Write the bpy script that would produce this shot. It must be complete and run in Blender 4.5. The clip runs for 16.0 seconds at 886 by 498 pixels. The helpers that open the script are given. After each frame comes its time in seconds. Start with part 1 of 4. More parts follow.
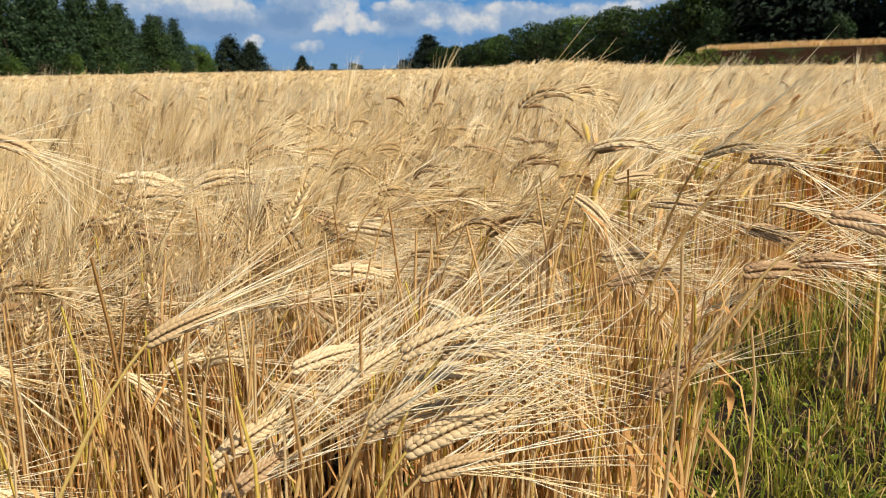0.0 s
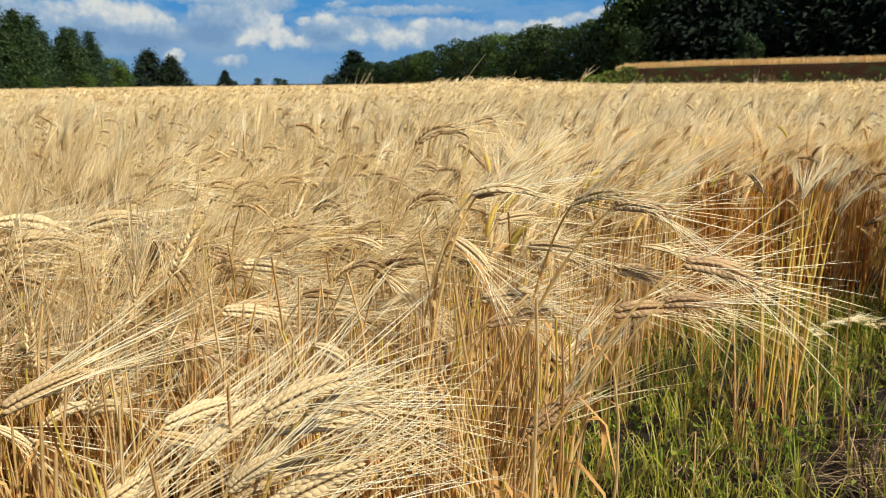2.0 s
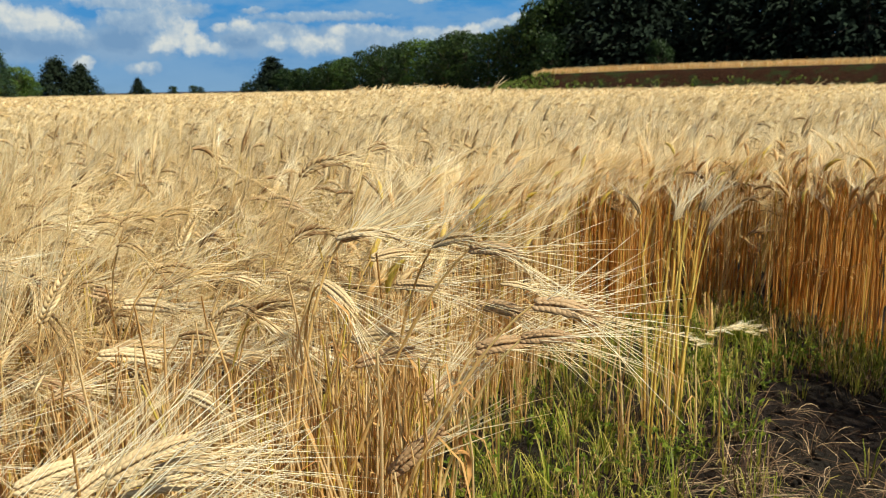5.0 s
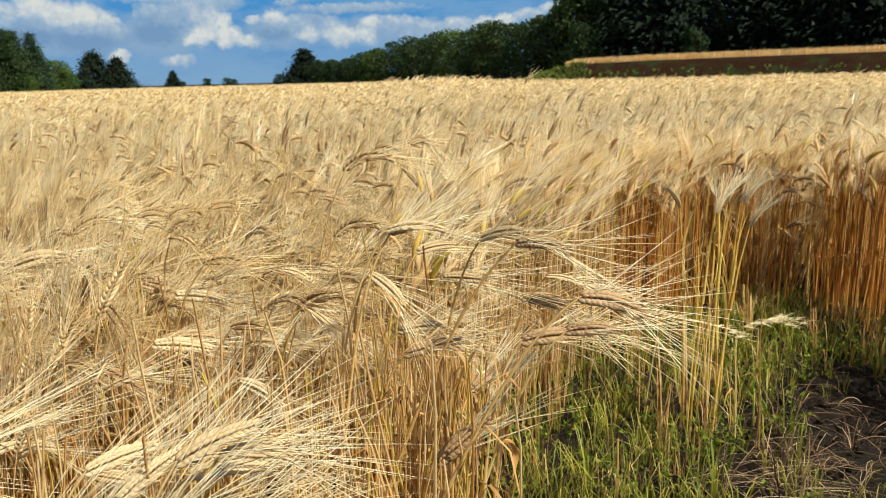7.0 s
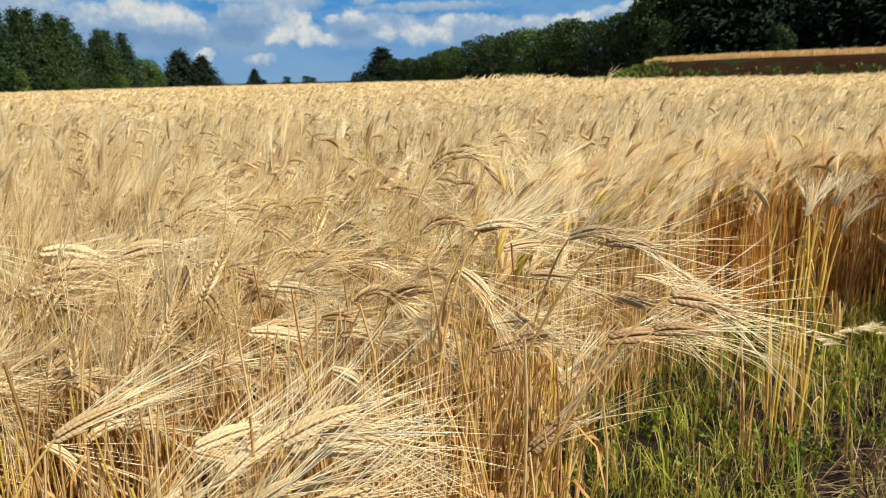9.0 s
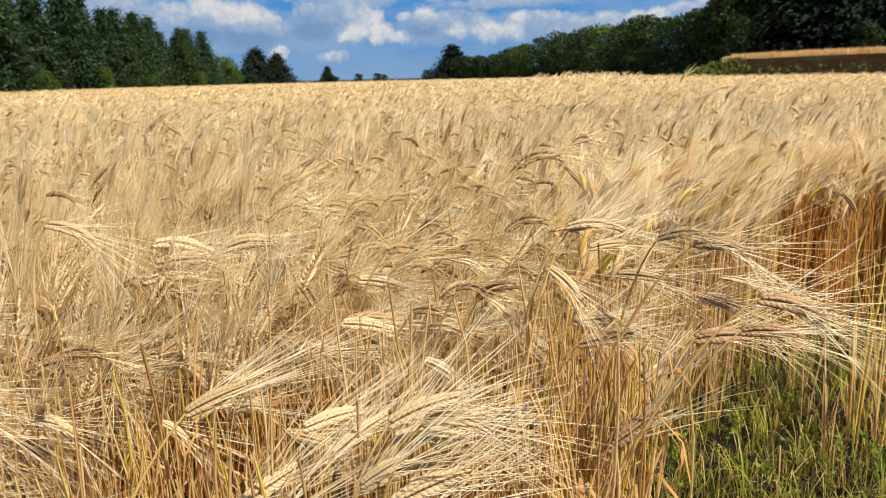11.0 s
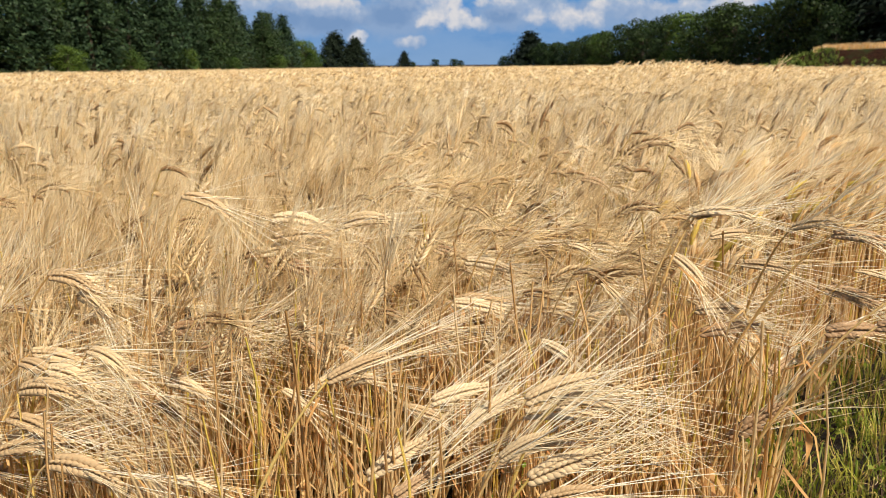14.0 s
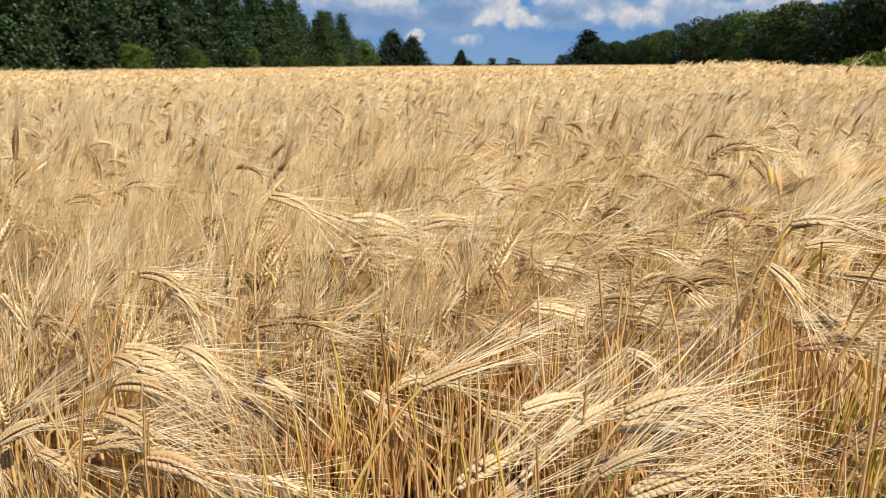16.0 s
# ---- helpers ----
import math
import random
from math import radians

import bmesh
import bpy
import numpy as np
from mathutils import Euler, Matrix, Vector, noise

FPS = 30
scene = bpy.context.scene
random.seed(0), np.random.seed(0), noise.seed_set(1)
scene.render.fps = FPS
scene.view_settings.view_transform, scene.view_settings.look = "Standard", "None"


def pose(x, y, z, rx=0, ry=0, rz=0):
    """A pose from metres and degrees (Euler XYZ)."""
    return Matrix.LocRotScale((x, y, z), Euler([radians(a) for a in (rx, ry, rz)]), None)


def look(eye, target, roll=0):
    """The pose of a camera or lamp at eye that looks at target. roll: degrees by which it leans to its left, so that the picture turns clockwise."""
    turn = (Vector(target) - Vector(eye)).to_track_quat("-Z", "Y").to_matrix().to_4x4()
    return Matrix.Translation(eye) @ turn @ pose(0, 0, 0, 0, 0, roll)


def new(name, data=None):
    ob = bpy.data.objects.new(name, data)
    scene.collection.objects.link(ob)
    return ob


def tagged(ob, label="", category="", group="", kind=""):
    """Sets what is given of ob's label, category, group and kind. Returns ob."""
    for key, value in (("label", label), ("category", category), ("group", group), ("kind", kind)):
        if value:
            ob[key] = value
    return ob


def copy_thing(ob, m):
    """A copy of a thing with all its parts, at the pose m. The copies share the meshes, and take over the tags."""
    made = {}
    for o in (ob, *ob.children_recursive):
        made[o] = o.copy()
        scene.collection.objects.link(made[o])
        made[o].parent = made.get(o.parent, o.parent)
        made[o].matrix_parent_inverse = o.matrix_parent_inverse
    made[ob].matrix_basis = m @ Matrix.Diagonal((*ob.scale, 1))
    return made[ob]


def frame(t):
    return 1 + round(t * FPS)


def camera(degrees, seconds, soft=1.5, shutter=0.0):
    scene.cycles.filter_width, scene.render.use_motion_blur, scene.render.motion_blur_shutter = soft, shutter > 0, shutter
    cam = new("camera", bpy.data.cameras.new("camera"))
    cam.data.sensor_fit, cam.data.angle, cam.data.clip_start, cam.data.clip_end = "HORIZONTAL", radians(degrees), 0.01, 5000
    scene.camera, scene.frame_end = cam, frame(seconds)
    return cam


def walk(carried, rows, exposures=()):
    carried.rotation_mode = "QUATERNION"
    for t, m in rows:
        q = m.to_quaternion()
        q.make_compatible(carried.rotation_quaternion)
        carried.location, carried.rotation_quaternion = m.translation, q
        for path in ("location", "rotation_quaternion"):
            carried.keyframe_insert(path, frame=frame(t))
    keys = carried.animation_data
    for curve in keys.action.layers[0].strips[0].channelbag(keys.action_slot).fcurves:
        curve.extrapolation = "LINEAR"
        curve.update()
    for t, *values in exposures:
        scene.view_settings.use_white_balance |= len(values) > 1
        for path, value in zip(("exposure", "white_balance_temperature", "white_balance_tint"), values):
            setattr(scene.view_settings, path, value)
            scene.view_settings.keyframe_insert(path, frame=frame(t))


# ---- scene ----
cam = camera(58.3, 16.0, soft=0.7)
PATH = [
    (0, (-0.108, -0.526, 0.855), (-0.08, 1.423, 0.41), -0.9),
    (0.5, (-0.094, -0.521, 0.861), (-0.025, 1.428, 0.419), -0.7),
    (1, (-0.087, -0.533, 0.877), (0.021, 1.416, 0.441), -0.6),
    (1.5, (-0.065, -0.533, 0.885), (0.087, 1.416, 0.46), -0.6),
    (2, (-0.043, -0.544, 0.9), (0.165, 1.402, 0.489), -0.6),
    (2.5, (-0.012, -0.556, 0.915), (0.255, 1.386, 0.514), -0.7),
    (3, (0.009, -0.56, 0.923), (0.33, 1.375, 0.53), -0.9),
    (3.5, (0.034, -0.569, 0.932), (0.395, 1.359, 0.543), -1.1),
    (4, (0.043, -0.569, 0.943), (0.439, 1.352, 0.553), -1.1),
    (6.5, (0.031, -0.603, 0.967), (0.388, 1.32, 0.549), -1.4),
    (7, (0.015, -0.6, 0.968), (0.33, 1.33, 0.547), -1.5),
    (7.5, (0.012, -0.62, 0.972), (0.275, 1.318, 0.55), -1.8),
    (8, (0.007, -0.622, 0.97), (0.228, 1.32, 0.549), -1.4),
    (8.5, (-0.013, -0.617, 0.97), (0.166, 1.33, 0.551), -1.2),
    (9, (-0.015, -0.625, 0.972), (0.12, 1.325, 0.552), -1.4),
    (11.5, (-0.067, -0.682, 0.986), (-0.135, 1.271, 0.56), -1.2),
    (12, (-0.082, -0.67, 0.98), (-0.18, 1.28, 0.546), -1.0),
    (12.5, (-0.111, -0.666, 0.978), (-0.239, 1.28, 0.535), -0.8),
    (13, (-0.116, -0.661, 0.971), (-0.274, 1.282, 0.522), -0.6),
    (13.5, (-0.124, -0.685, 0.976), (-0.312, 1.254, 0.527), -0.6),
    (14, (-0.14, -0.693, 0.978), (-0.349, 1.244, 0.526), -0.5),
    (14.5, (-0.153, -0.682, 0.977), (-0.383, 1.252, 0.525), -0.3),
    (15, (-0.16, -0.674, 0.98), (-0.417, 1.257, 0.526), -0.5),
    (15.5, (-0.177, -0.686, 0.982), (-0.473, 1.238, 0.527), -0.5),
    (16, (-0.195, -0.684, 0.984), (-0.536, 1.233, 0.53), -0.3),
]
cam.data.dof.use_dof, cam.data.dof.focus_distance, cam.data.dof.aperture_fstop = True, 1.0, 13.5
walk(cam, [(t, look(eye, target, roll)) for t, eye, target, roll in PATH], exposures=[(0, 0.67, 6500, 9), (1.5, 0.69, 6500, 5), (3.5, 0.69, 6500, 1), (9, 0.71, 6500, 4), (12, 0.70, 6500, 12), (16, 0.68, 6500, 13)])

# ---- light ----
SUN_AZ = radians(131)      # from +y towards +x
SUN_EL = radians(51)
to_sun = Vector((math.sin(SUN_AZ) * math.cos(SUN_EL), math.cos(SUN_AZ) * math.cos(SUN_EL), math.sin(SUN_EL)))
world = bpy.data.worlds.new("world")
scene.world = world
world.use_nodes = True
wn = world.node_tree
sky = wn.nodes.new("ShaderNodeTexSky")
sky.sky_type, sky.sun_disc = "NISHITA", False
sky.sun_elevation, sky.sun_rotation = SUN_EL, SUN_AZ
sky.dust_density, sky.ozone_density = 3.5, 0.4
wn.nodes["Background"].inputs["Strength"].default_value = 0.07
wn.links.new(sky.outputs["Color"], wn.nodes["Background"].inputs["Color"])
sun = new("sun", bpy.data.lights.new("sun", "SUN"))
sun.data.energy, sun.data.angle, sun.data.color = 5.0, radians(0.6), (1.0, 0.94, 0.82)
sun.matrix_world = look(to_sun * 50, (0, 0, 0))

rng = np.random.default_rng(7)


# ---- materials ----
class Mat:
    """A node material under construction."""

    def __init__(self, name, rough=0.6, spec=0.4):
        self.m = bpy.data.materials.new(name)
        self.m.use_nodes = True
        self.t = self.m.node_tree
        self.b = self.t.nodes["Principled BSDF"]
        self.b.inputs["Roughness"].default_value = rough
        self.b.inputs["Specular IOR Level"].default_value = spec

    def node(self, kind, **sets):
        n = self.t.nodes.new(kind)
        for k, v in sets.items():
            n.inputs[k.replace("_", " ")].default_value = v
        return n

    def link(self, a, b):
        self.t.links.new(a, b)

    def coords(self, scale=(1, 1, 1)):
        c, m = self.node("ShaderNodeTexCoord"), self.node("ShaderNodeMapping", Scale=scale)
        self.link(c.outputs["Object"], m.inputs["Vector"])
        return m.outputs["Vector"]

    def noise(self, scale, detail=4.0, rough=0.6, vec=None):
        n = self.node("ShaderNodeTexNoise", Scale=scale, Detail=detail, Roughness=rough)
        self.link(vec or self.coords(), n.inputs["Vector"])
        return n.outputs["Fac"]

    def ramp(self, fac, stops):
        r = self.node("ShaderNodeValToRGB")
        el = r.color_ramp.elements
        while len(el) < len(stops):
            el.new(0.5)
        for e, (p, c) in zip(el, stops):
            e.position, e.color = p, (*c, 1)
        self.link(fac, r.inputs["Fac"])
        return r.outputs["Color"]

    def mix(self, fac, a, b, mode="MIX"):
        n = self.t.nodes.new("ShaderNodeMix")
        n.data_type, n.blend_type = "RGBA", mode
        for sock, v in ((n.inputs[0], fac), (n.inputs[6], a), (n.inputs[7], b)):
            if isinstance(v, (int, float)):
                sock.default_value = v
            elif isinstance(v, tuple):
                sock.default_value = (*v, 1)
            else:
                self.link(v, sock)
        return n.outputs[2]

    def colour(self, c):
        self.link(c, self.b.inputs["Base Color"])

    def bump(self, h, strength=0.3, dist=0.01):
        n = self.node("ShaderNodeBump", Strength=strength, Distance=dist)
        self.link(h, n.inputs["Height"])
        self.link(n.outputs["Normal"], self.b.inputs["Normal"])

    def thin(self, c, amount):
        """Lets some light through, as dry leaves and awns do."""
        tr, mx = self.node("ShaderNodeBsdfTranslucent"), self.node("ShaderNodeMixShader", Fac=amount)
        if isinstance(c, tuple):
            tr.inputs["Color"].default_value = (*c, 1)
        else:
            self.link(c, tr.inputs["Color"])
        self.link(self.b.outputs[0], mx.inputs[1])
        self.link(tr.outputs[0], mx.inputs[2])
        self.link(mx.outputs[0], self.t.nodes["Material Output"].inputs["Surface"])


def straw(name, stops, rough=0.5, thin=0.0, per_object=False, grain=300.0, patch=0.0, clump=0.0, mottle=0.35):
    """A dry plant surface, varied from piece to piece, along its length, and in patches over the field."""
    m = Mat(name, rough, 0.4 if "awn" in name else 0.2)
    if per_object:
        pick = m.node("ShaderNodeObjectInfo").outputs["Random"]
    else:
        pick = m.node("ShaderNodeNewGeometry").outputs["Random Per Island"]
    if clump:
        near = m.ramp(m.noise(clump, 1.0), [(0.34, (0, 0, 0)), (0.66, (1, 1, 1))])
        pick = m.mix(0.7, pick, near)
    c = m.ramp(pick, stops)
    fine = m.noise(grain, 3.0)
    c = m.mix(mottle, c, m.ramp(fine, [(0.3, (0.55, 0.5, 0.45)), (0.7, (1.0, 1.0, 1.0))]), "MULTIPLY")
    if patch:
        c = m.mix(patch, c, m.ramp(m.noise(1.3, 3.0), [(0.35, (0.72, 0.6, 0.45)), (0.65, (1.0, 1.0, 1.0))]), "MULTIPLY")
    m.colour(c)
    m.bump(fine, 0.25, 0.001)
    if thin:
        m.thin(c, thin)
    return m.m


STEM = [(0.0, (0.64, 0.40, 0.14)), (0.35, (0.74, 0.52, 0.22)), (0.7, (0.82, 0.64, 0.34)), (0.92, (0.74, 0.55, 0.15)), (1.0, (0.60, 0.49, 0.11))]
EAR = [(0.0, (0.30, 0.175, 0.075)), (0.34, (0.43, 0.275, 0.13)), (0.55, (0.55, 0.385, 0.19)), (0.75, (0.66, 0.48, 0.25)), (1.0, (0.76, 0.59, 0.34))]
AWN = [(0.0, (0.86, 0.68, 0.38)), (0.3, (0.94, 0.80, 0.51)), (0.6, (0.97, 0.87, 0.63)), (1.0, (0.99, 0.94, 0.78))]
LEAF = [(0.0, (0.54, 0.26, 0.09)), (0.5, (0.66, 0.40, 0.15)), (1.0, (0.74, 0.52, 0.23))]
m_stem = straw("dry_stem", [(0.0, (0.74, 0.49, 0.18)), (0.5, (0.82, 0.60, 0.26)), (0.85, (0.86, 0.68, 0.36)), (1.0, (0.76, 0.58, 0.14))], 0.35, 0.55, True, mottle=0.25)
m_ear = straw("ripe_ear", [(0.0, (0.46, 0.31, 0.155)), (0.3, (0.57, 0.41, 0.22)), (0.7, (0.67, 0.51, 0.29)), (1.0, (0.74, 0.59, 0.36))], 0.42, 0.3, True, 500.0)
m_ear_brown = straw("brown_ear", [(0.0, (0.38, 0.235, 0.12)), (0.5, (0.48, 0.31, 0.16)), (1.0, (0.58, 0.40, 0.22))], 0.45, 0.38, True, 500.0)
m_awn = straw("awn", AWN, 0.24, 0.5, grain=60.0, mottle=0.12)
m_leaf = straw("dry_leaf", LEAF, 0.6, 0.5, True)
m_stem_crop = straw("dry_stem_crop", STEM, 0.4, 0.5, mottle=0.25)
m_shoot = straw("stem_sheath", [(0.0, (0.60, 0.36, 0.13)), (0.4, (0.74, 0.50, 0.22)), (0.8, (0.84, 0.66, 0.37)), (0.88, (0.78, 0.57, 0.14)), (1.0, (0.66, 0.53, 0.11))], 0.45, 0.52, mottle=0.25)
# sheath orange deepened: the shaded wall's warm bounced light is in the colour
m_shade_orange = straw("orange_sheath", [(0.0, (0.54, 0.245, 0.06)), (0.45, (0.68, 0.36, 0.095)), (0.9, (0.77, 0.49, 0.16)), (1.0, (0.64, 0.48, 0.09))], 0.5, 0.58)
m_ear_crop = straw("ripe_ear_crop", EAR, 0.45, 0.45, clump=11.0)
m_awn_crop = straw("awn_crop", [(0.0, (0.62, 0.43, 0.17)), (0.3, (0.85, 0.66, 0.35)), (0.6, (0.96, 0.81, 0.50)), (1.0, (0.99, 0.92, 0.71))], 0.32, 0.5, grain=40.0, patch=0.3, clump=9.0, mottle=0.12)
m_ear_pale = straw("pale_ear_crop", [(0.0, (0.56, 0.39, 0.19)), (0.5, (0.70, 0.53, 0.28)), (1.0, (0.80, 0.65, 0.40))], 0.45, 0.35)
m_leaf_crop = straw("dry_leaf_crop", LEAF, 0.6, 0.5)

m = Mat("soil", 0.95, 0.2)
big, fine = m.noise(1.7, 5.0), m.noise(38.0, 6.0, 0.7)
c = m.ramp(fine, [(0.3, (0.010, 0.006, 0.004)), (0.55, (0.026, 0.015, 0.010)), (0.8, (0.062, 0.038, 0.026))])
c = m.mix(m.ramp(big, [(0.45, (0, 0, 0)), (0.6, (1, 1, 1))]), c, (0.026, 0.019, 0.012), "MIX")
m.colour(c)
m.bump(m.noise(60.0, 7.0, 0.75), 1.0, 0.08)
m_soil = m.m

m = Mat("far_canopy", 0.8, 0.2)
c = m.ramp(m.noise(9.0, 6.0, 0.7), [(0.3, (0.34, 0.24, 0.11)), (0.5, (0.48, 0.37, 0.20)), (0.7, (0.63, 0.52, 0.32))])
c = m.mix(0.5, c, m.ramp(m.noise(0.35, 4.0), [(0.35, (0.8, 0.68, 0.45)), (0.65, (1.0, 1.0, 1.0))]), "MULTIPLY")
m.colour(c)
m.bump(m.noise(14.0, 5.0), 1.0, 0.12)
m_canopy = m.m


def green(name, stops, rough=0.55, thin=0.25, grain=3.0):
    m = Mat(name, rough, 0.15)
    c = m.ramp(m.node("ShaderNodeNewGeometry").outputs["Random Per Island"], stops)
    tint = m.node("ShaderNodeObjectInfo").outputs["Random"]
    c = m.mix(0.75, c, m.ramp(tint, [(0.0, (0.5, 0.65, 0.6)), (0.5, (1.0, 1.0, 0.9)), (1.0, (1.0, 1.0, 0.6))]), "MULTIPLY")
    c = m.mix(0.4, c, m.ramp(m.noise(grain, 3.0), [(0.3, (0.5, 0.55, 0.5)), (0.7, (1, 1, 1))]), "MULTIPLY")
    m.colour(c)
    m.thin(c, thin)
    return m.m


m_broad = green("broadleaf_foliage", [(0.0, (0.013, 0.026, 0.008)), (0.5, (0.023, 0.043, 0.012)), (1.0, (0.045, 0.074, 0.018))], grain=0.5)
m_bright = green("young_foliage", [(0.0, (0.035, 0.065, 0.012)), (0.6, (0.062, 0.105, 0.020)), (1.0, (0.10, 0.15, 0.032))], grain=0.5)
# needle green darkened: the colour holds the backlit wood's shade; horizon conifers share it
m_needle_shade = green("dark_needle_foliage", [(0.0, (0.011, 0.018, 0.012)), (0.6, (0.014, 0.023, 0.014)), (1.0, (0.019, 0.029, 0.017))], 0.95, 0.15, grain=0.5)
m_needle = green("needle_foliage", [(0.0, (0.015, 0.030, 0.014)), (0.6, (0.026, 0.047, 0.020)), (1.0, (0.046, 0.075, 0.029))], thin=0.08, grain=0.5)
m_grass = green("grass_blade", [(0.0, (0.07, 0.105, 0.012)), (0.3, (0.18, 0.205, 0.025)), (0.6, (0.33, 0.30, 0.05)), (1.0, (0.50, 0.36, 0.14))], 0.45, 0.35, 40.0)
m_weed = green("weed_leaf", [(0.0, (0.08, 0.13, 0.016)), (0.5, (0.19, 0.24, 0.03)), (1.0, (0.34, 0.34, 0.06))], 0.5, 0.45, 60.0)
m_litter = straw("straw_litter", [(0.0, (0.05, 0.027, 0.016)), (0.6, (0.12, 0.068, 0.037)), (0.88, (0.29, 0.18, 0.095)), (1.0, (0.56, 0.40, 0.22))], 0.8)

m = Mat("bark", 0.9, 0.2)
f = m.noise(6.0, 5.0, 0.7, m.coords((1, 1, 0.2)))
m.colour(m.ramp(f, [(0.3, (0.03, 0.024, 0.018)), (0.7, (0.12, 0.095, 0.07))]))
m.bump(f, 0.8, 0.05)
m_bark = m.m

m = Mat("bank_soil", 1.0, 0.05)
f, g = m.noise(0.9, 5.0, 0.65), m.noise(7.0, 5.0, 0.7)
c = m.ramp(g, [(0.3, (0.009, 0.005, 0.003)), (0.7, (0.034, 0.013, 0.006))])
c = m.mix(m.ramp(f, [(0.5, (0, 0, 0)), (0.62, (1, 1, 1))]), c, (0.018, 0.026, 0.008))
m.colour(c)
m.bump(g, 1.0, 0.15)
m_bank = m.m


# ---- mesh tools ----
def mesh_of(name, V, F, mats, mi=None, smooth=True):
    """A triangle mesh from vertex and face arrays."""
    V, F = np.asarray(V, np.float32), np.asarray(F, np.int32)
    me = bpy.data.meshes.new(name)
    me.vertices.add(len(V))
    me.vertices.foreach_set("co", V.ravel())
    me.loops.add(F.size)
    me.loops.foreach_set("vertex_index", F.ravel())
    me.polygons.add(len(F))
    me.polygons.foreach_set("loop_start", np.arange(0, F.size, 3, dtype=np.int32))
    for mat in mats if isinstance(mats, (list, tuple)) else [mats]:
        me.materials.append(mat)
    if mi is not None:
        me.polygons.foreach_set("material_index", np.asarray(mi, np.int32))
    me.polygons.foreach_set("use_smooth", np.full(len(F), smooth))
    me.update(calc_edges=True)
    me.validate()
    return me


class Soup:
    """Collects triangles, each piece with the number of its material."""

    def __init__(self):
        self.v, self.f, self.m, self.n = [], [], [], 0

    def add(self, V, F, mi=0):
        V, F = np.asarray(V, float), np.asarray(F, int)
        self.v.append(V), self.f.append(F + self.n), self.m.append(np.full(len(F), mi))
        self.n += len(V)

    def arrays(self):
        return np.concatenate(self.v), np.concatenate(self.f), np.concatenate(self.m)

    def mesh(self, name, mats, smooth=True):
        V, F, M = self.arrays()
        return mesh_of(name, V, F, mats, M, smooth)


def unit(v):
    v = np.asarray(v, float)
    return v / (np.linalg.norm(v, axis=-1, keepdims=True) + 1e-9)


def tube(P, R, k):
    """A tapered tube along the points P, with the radii R and k sides; it ends in a point."""
    P = np.asarray(P, float)
    T = unit(np.gradient(P, axis=0))
    ref = np.array([0.31, 0.94, 0.12])
    A = unit(np.cross(T, ref))
    B = np.cross(T, A)
    a = np.arange(k) * 2 * np.pi / k
    V = (P[:, None] + np.asarray(R)[:, None, None] * (np.cos(a)[None, :, None] * A[:, None] + np.sin(a)[None, :, None] * B[:, None])).reshape(-1, 3)
    F = []
    for i in range(len(P) - 1):
        for j in range(k):
            q = (i * k + j, i * k + (j + 1) % k, (i + 1) * k + (j + 1) % k, (i + 1) * k + j)
            F += [(q[0], q[1], q[2]), (q[0], q[2], q[3])]
    return V, F


def spindle(c, t, o, length, w, th, k=5, rings=((-0.28, 0.8), (0.1, 1.0))):
    """A pointed grain round c along t; o: its flat side's normal."""
    b = np.cross(t, o)
    V = [c - 0.5 * length * t]
    for s, r in rings:
        for j in range(k):
            a = 2 * math.pi * j / k
            V.append(c + s * length * t + r * (w * math.cos(a) * b + th * math.sin(a) * o))
    V.append(c + 0.5 * length * t)
    n, F = len(V) - 1, []
    for j in range(k):
        F.append((0, 1 + (j + 1) % k, 1 + j))
        for i in range(len(rings) - 1):
            p, q = 1 + i * k, 1 + (i + 1) * k
            F += [(p + j, p + (j + 1) % k, q + (j + 1) % k), (p + j, q + (j + 1) % k, q + j)]
        F.append((n - k + j, n - k + (j + 1) % k, n))
    return V, F


def ribbon(P, W, side):
    """A flat tapered blade along P, ending in a point."""
    P, side = np.asarray(P, float), np.asarray(side, float)
    V, F = [], []
    for p, w in zip(P[:-1], W):
        V += [p - side * w, p + side * w]
    V.append(P[-1])
    for i in range(len(P) - 2):
        q = 2 * i
        F += [(q, q + 1, q + 3), (q, q + 3, q + 2)]
    q = 2 * (len(P) - 2)
    F.append((q, q + 1, q + 2))
    return V, F


def bezier(p0, p1, p2, p3, n):
    s = np.linspace(0, 1, n)[:, None]
    return (1 - s) ** 3 * p0 + 3 * (1 - s) ** 2 * s * p1 + 3 * (1 - s) * s * s * p2 + s ** 3 * p3


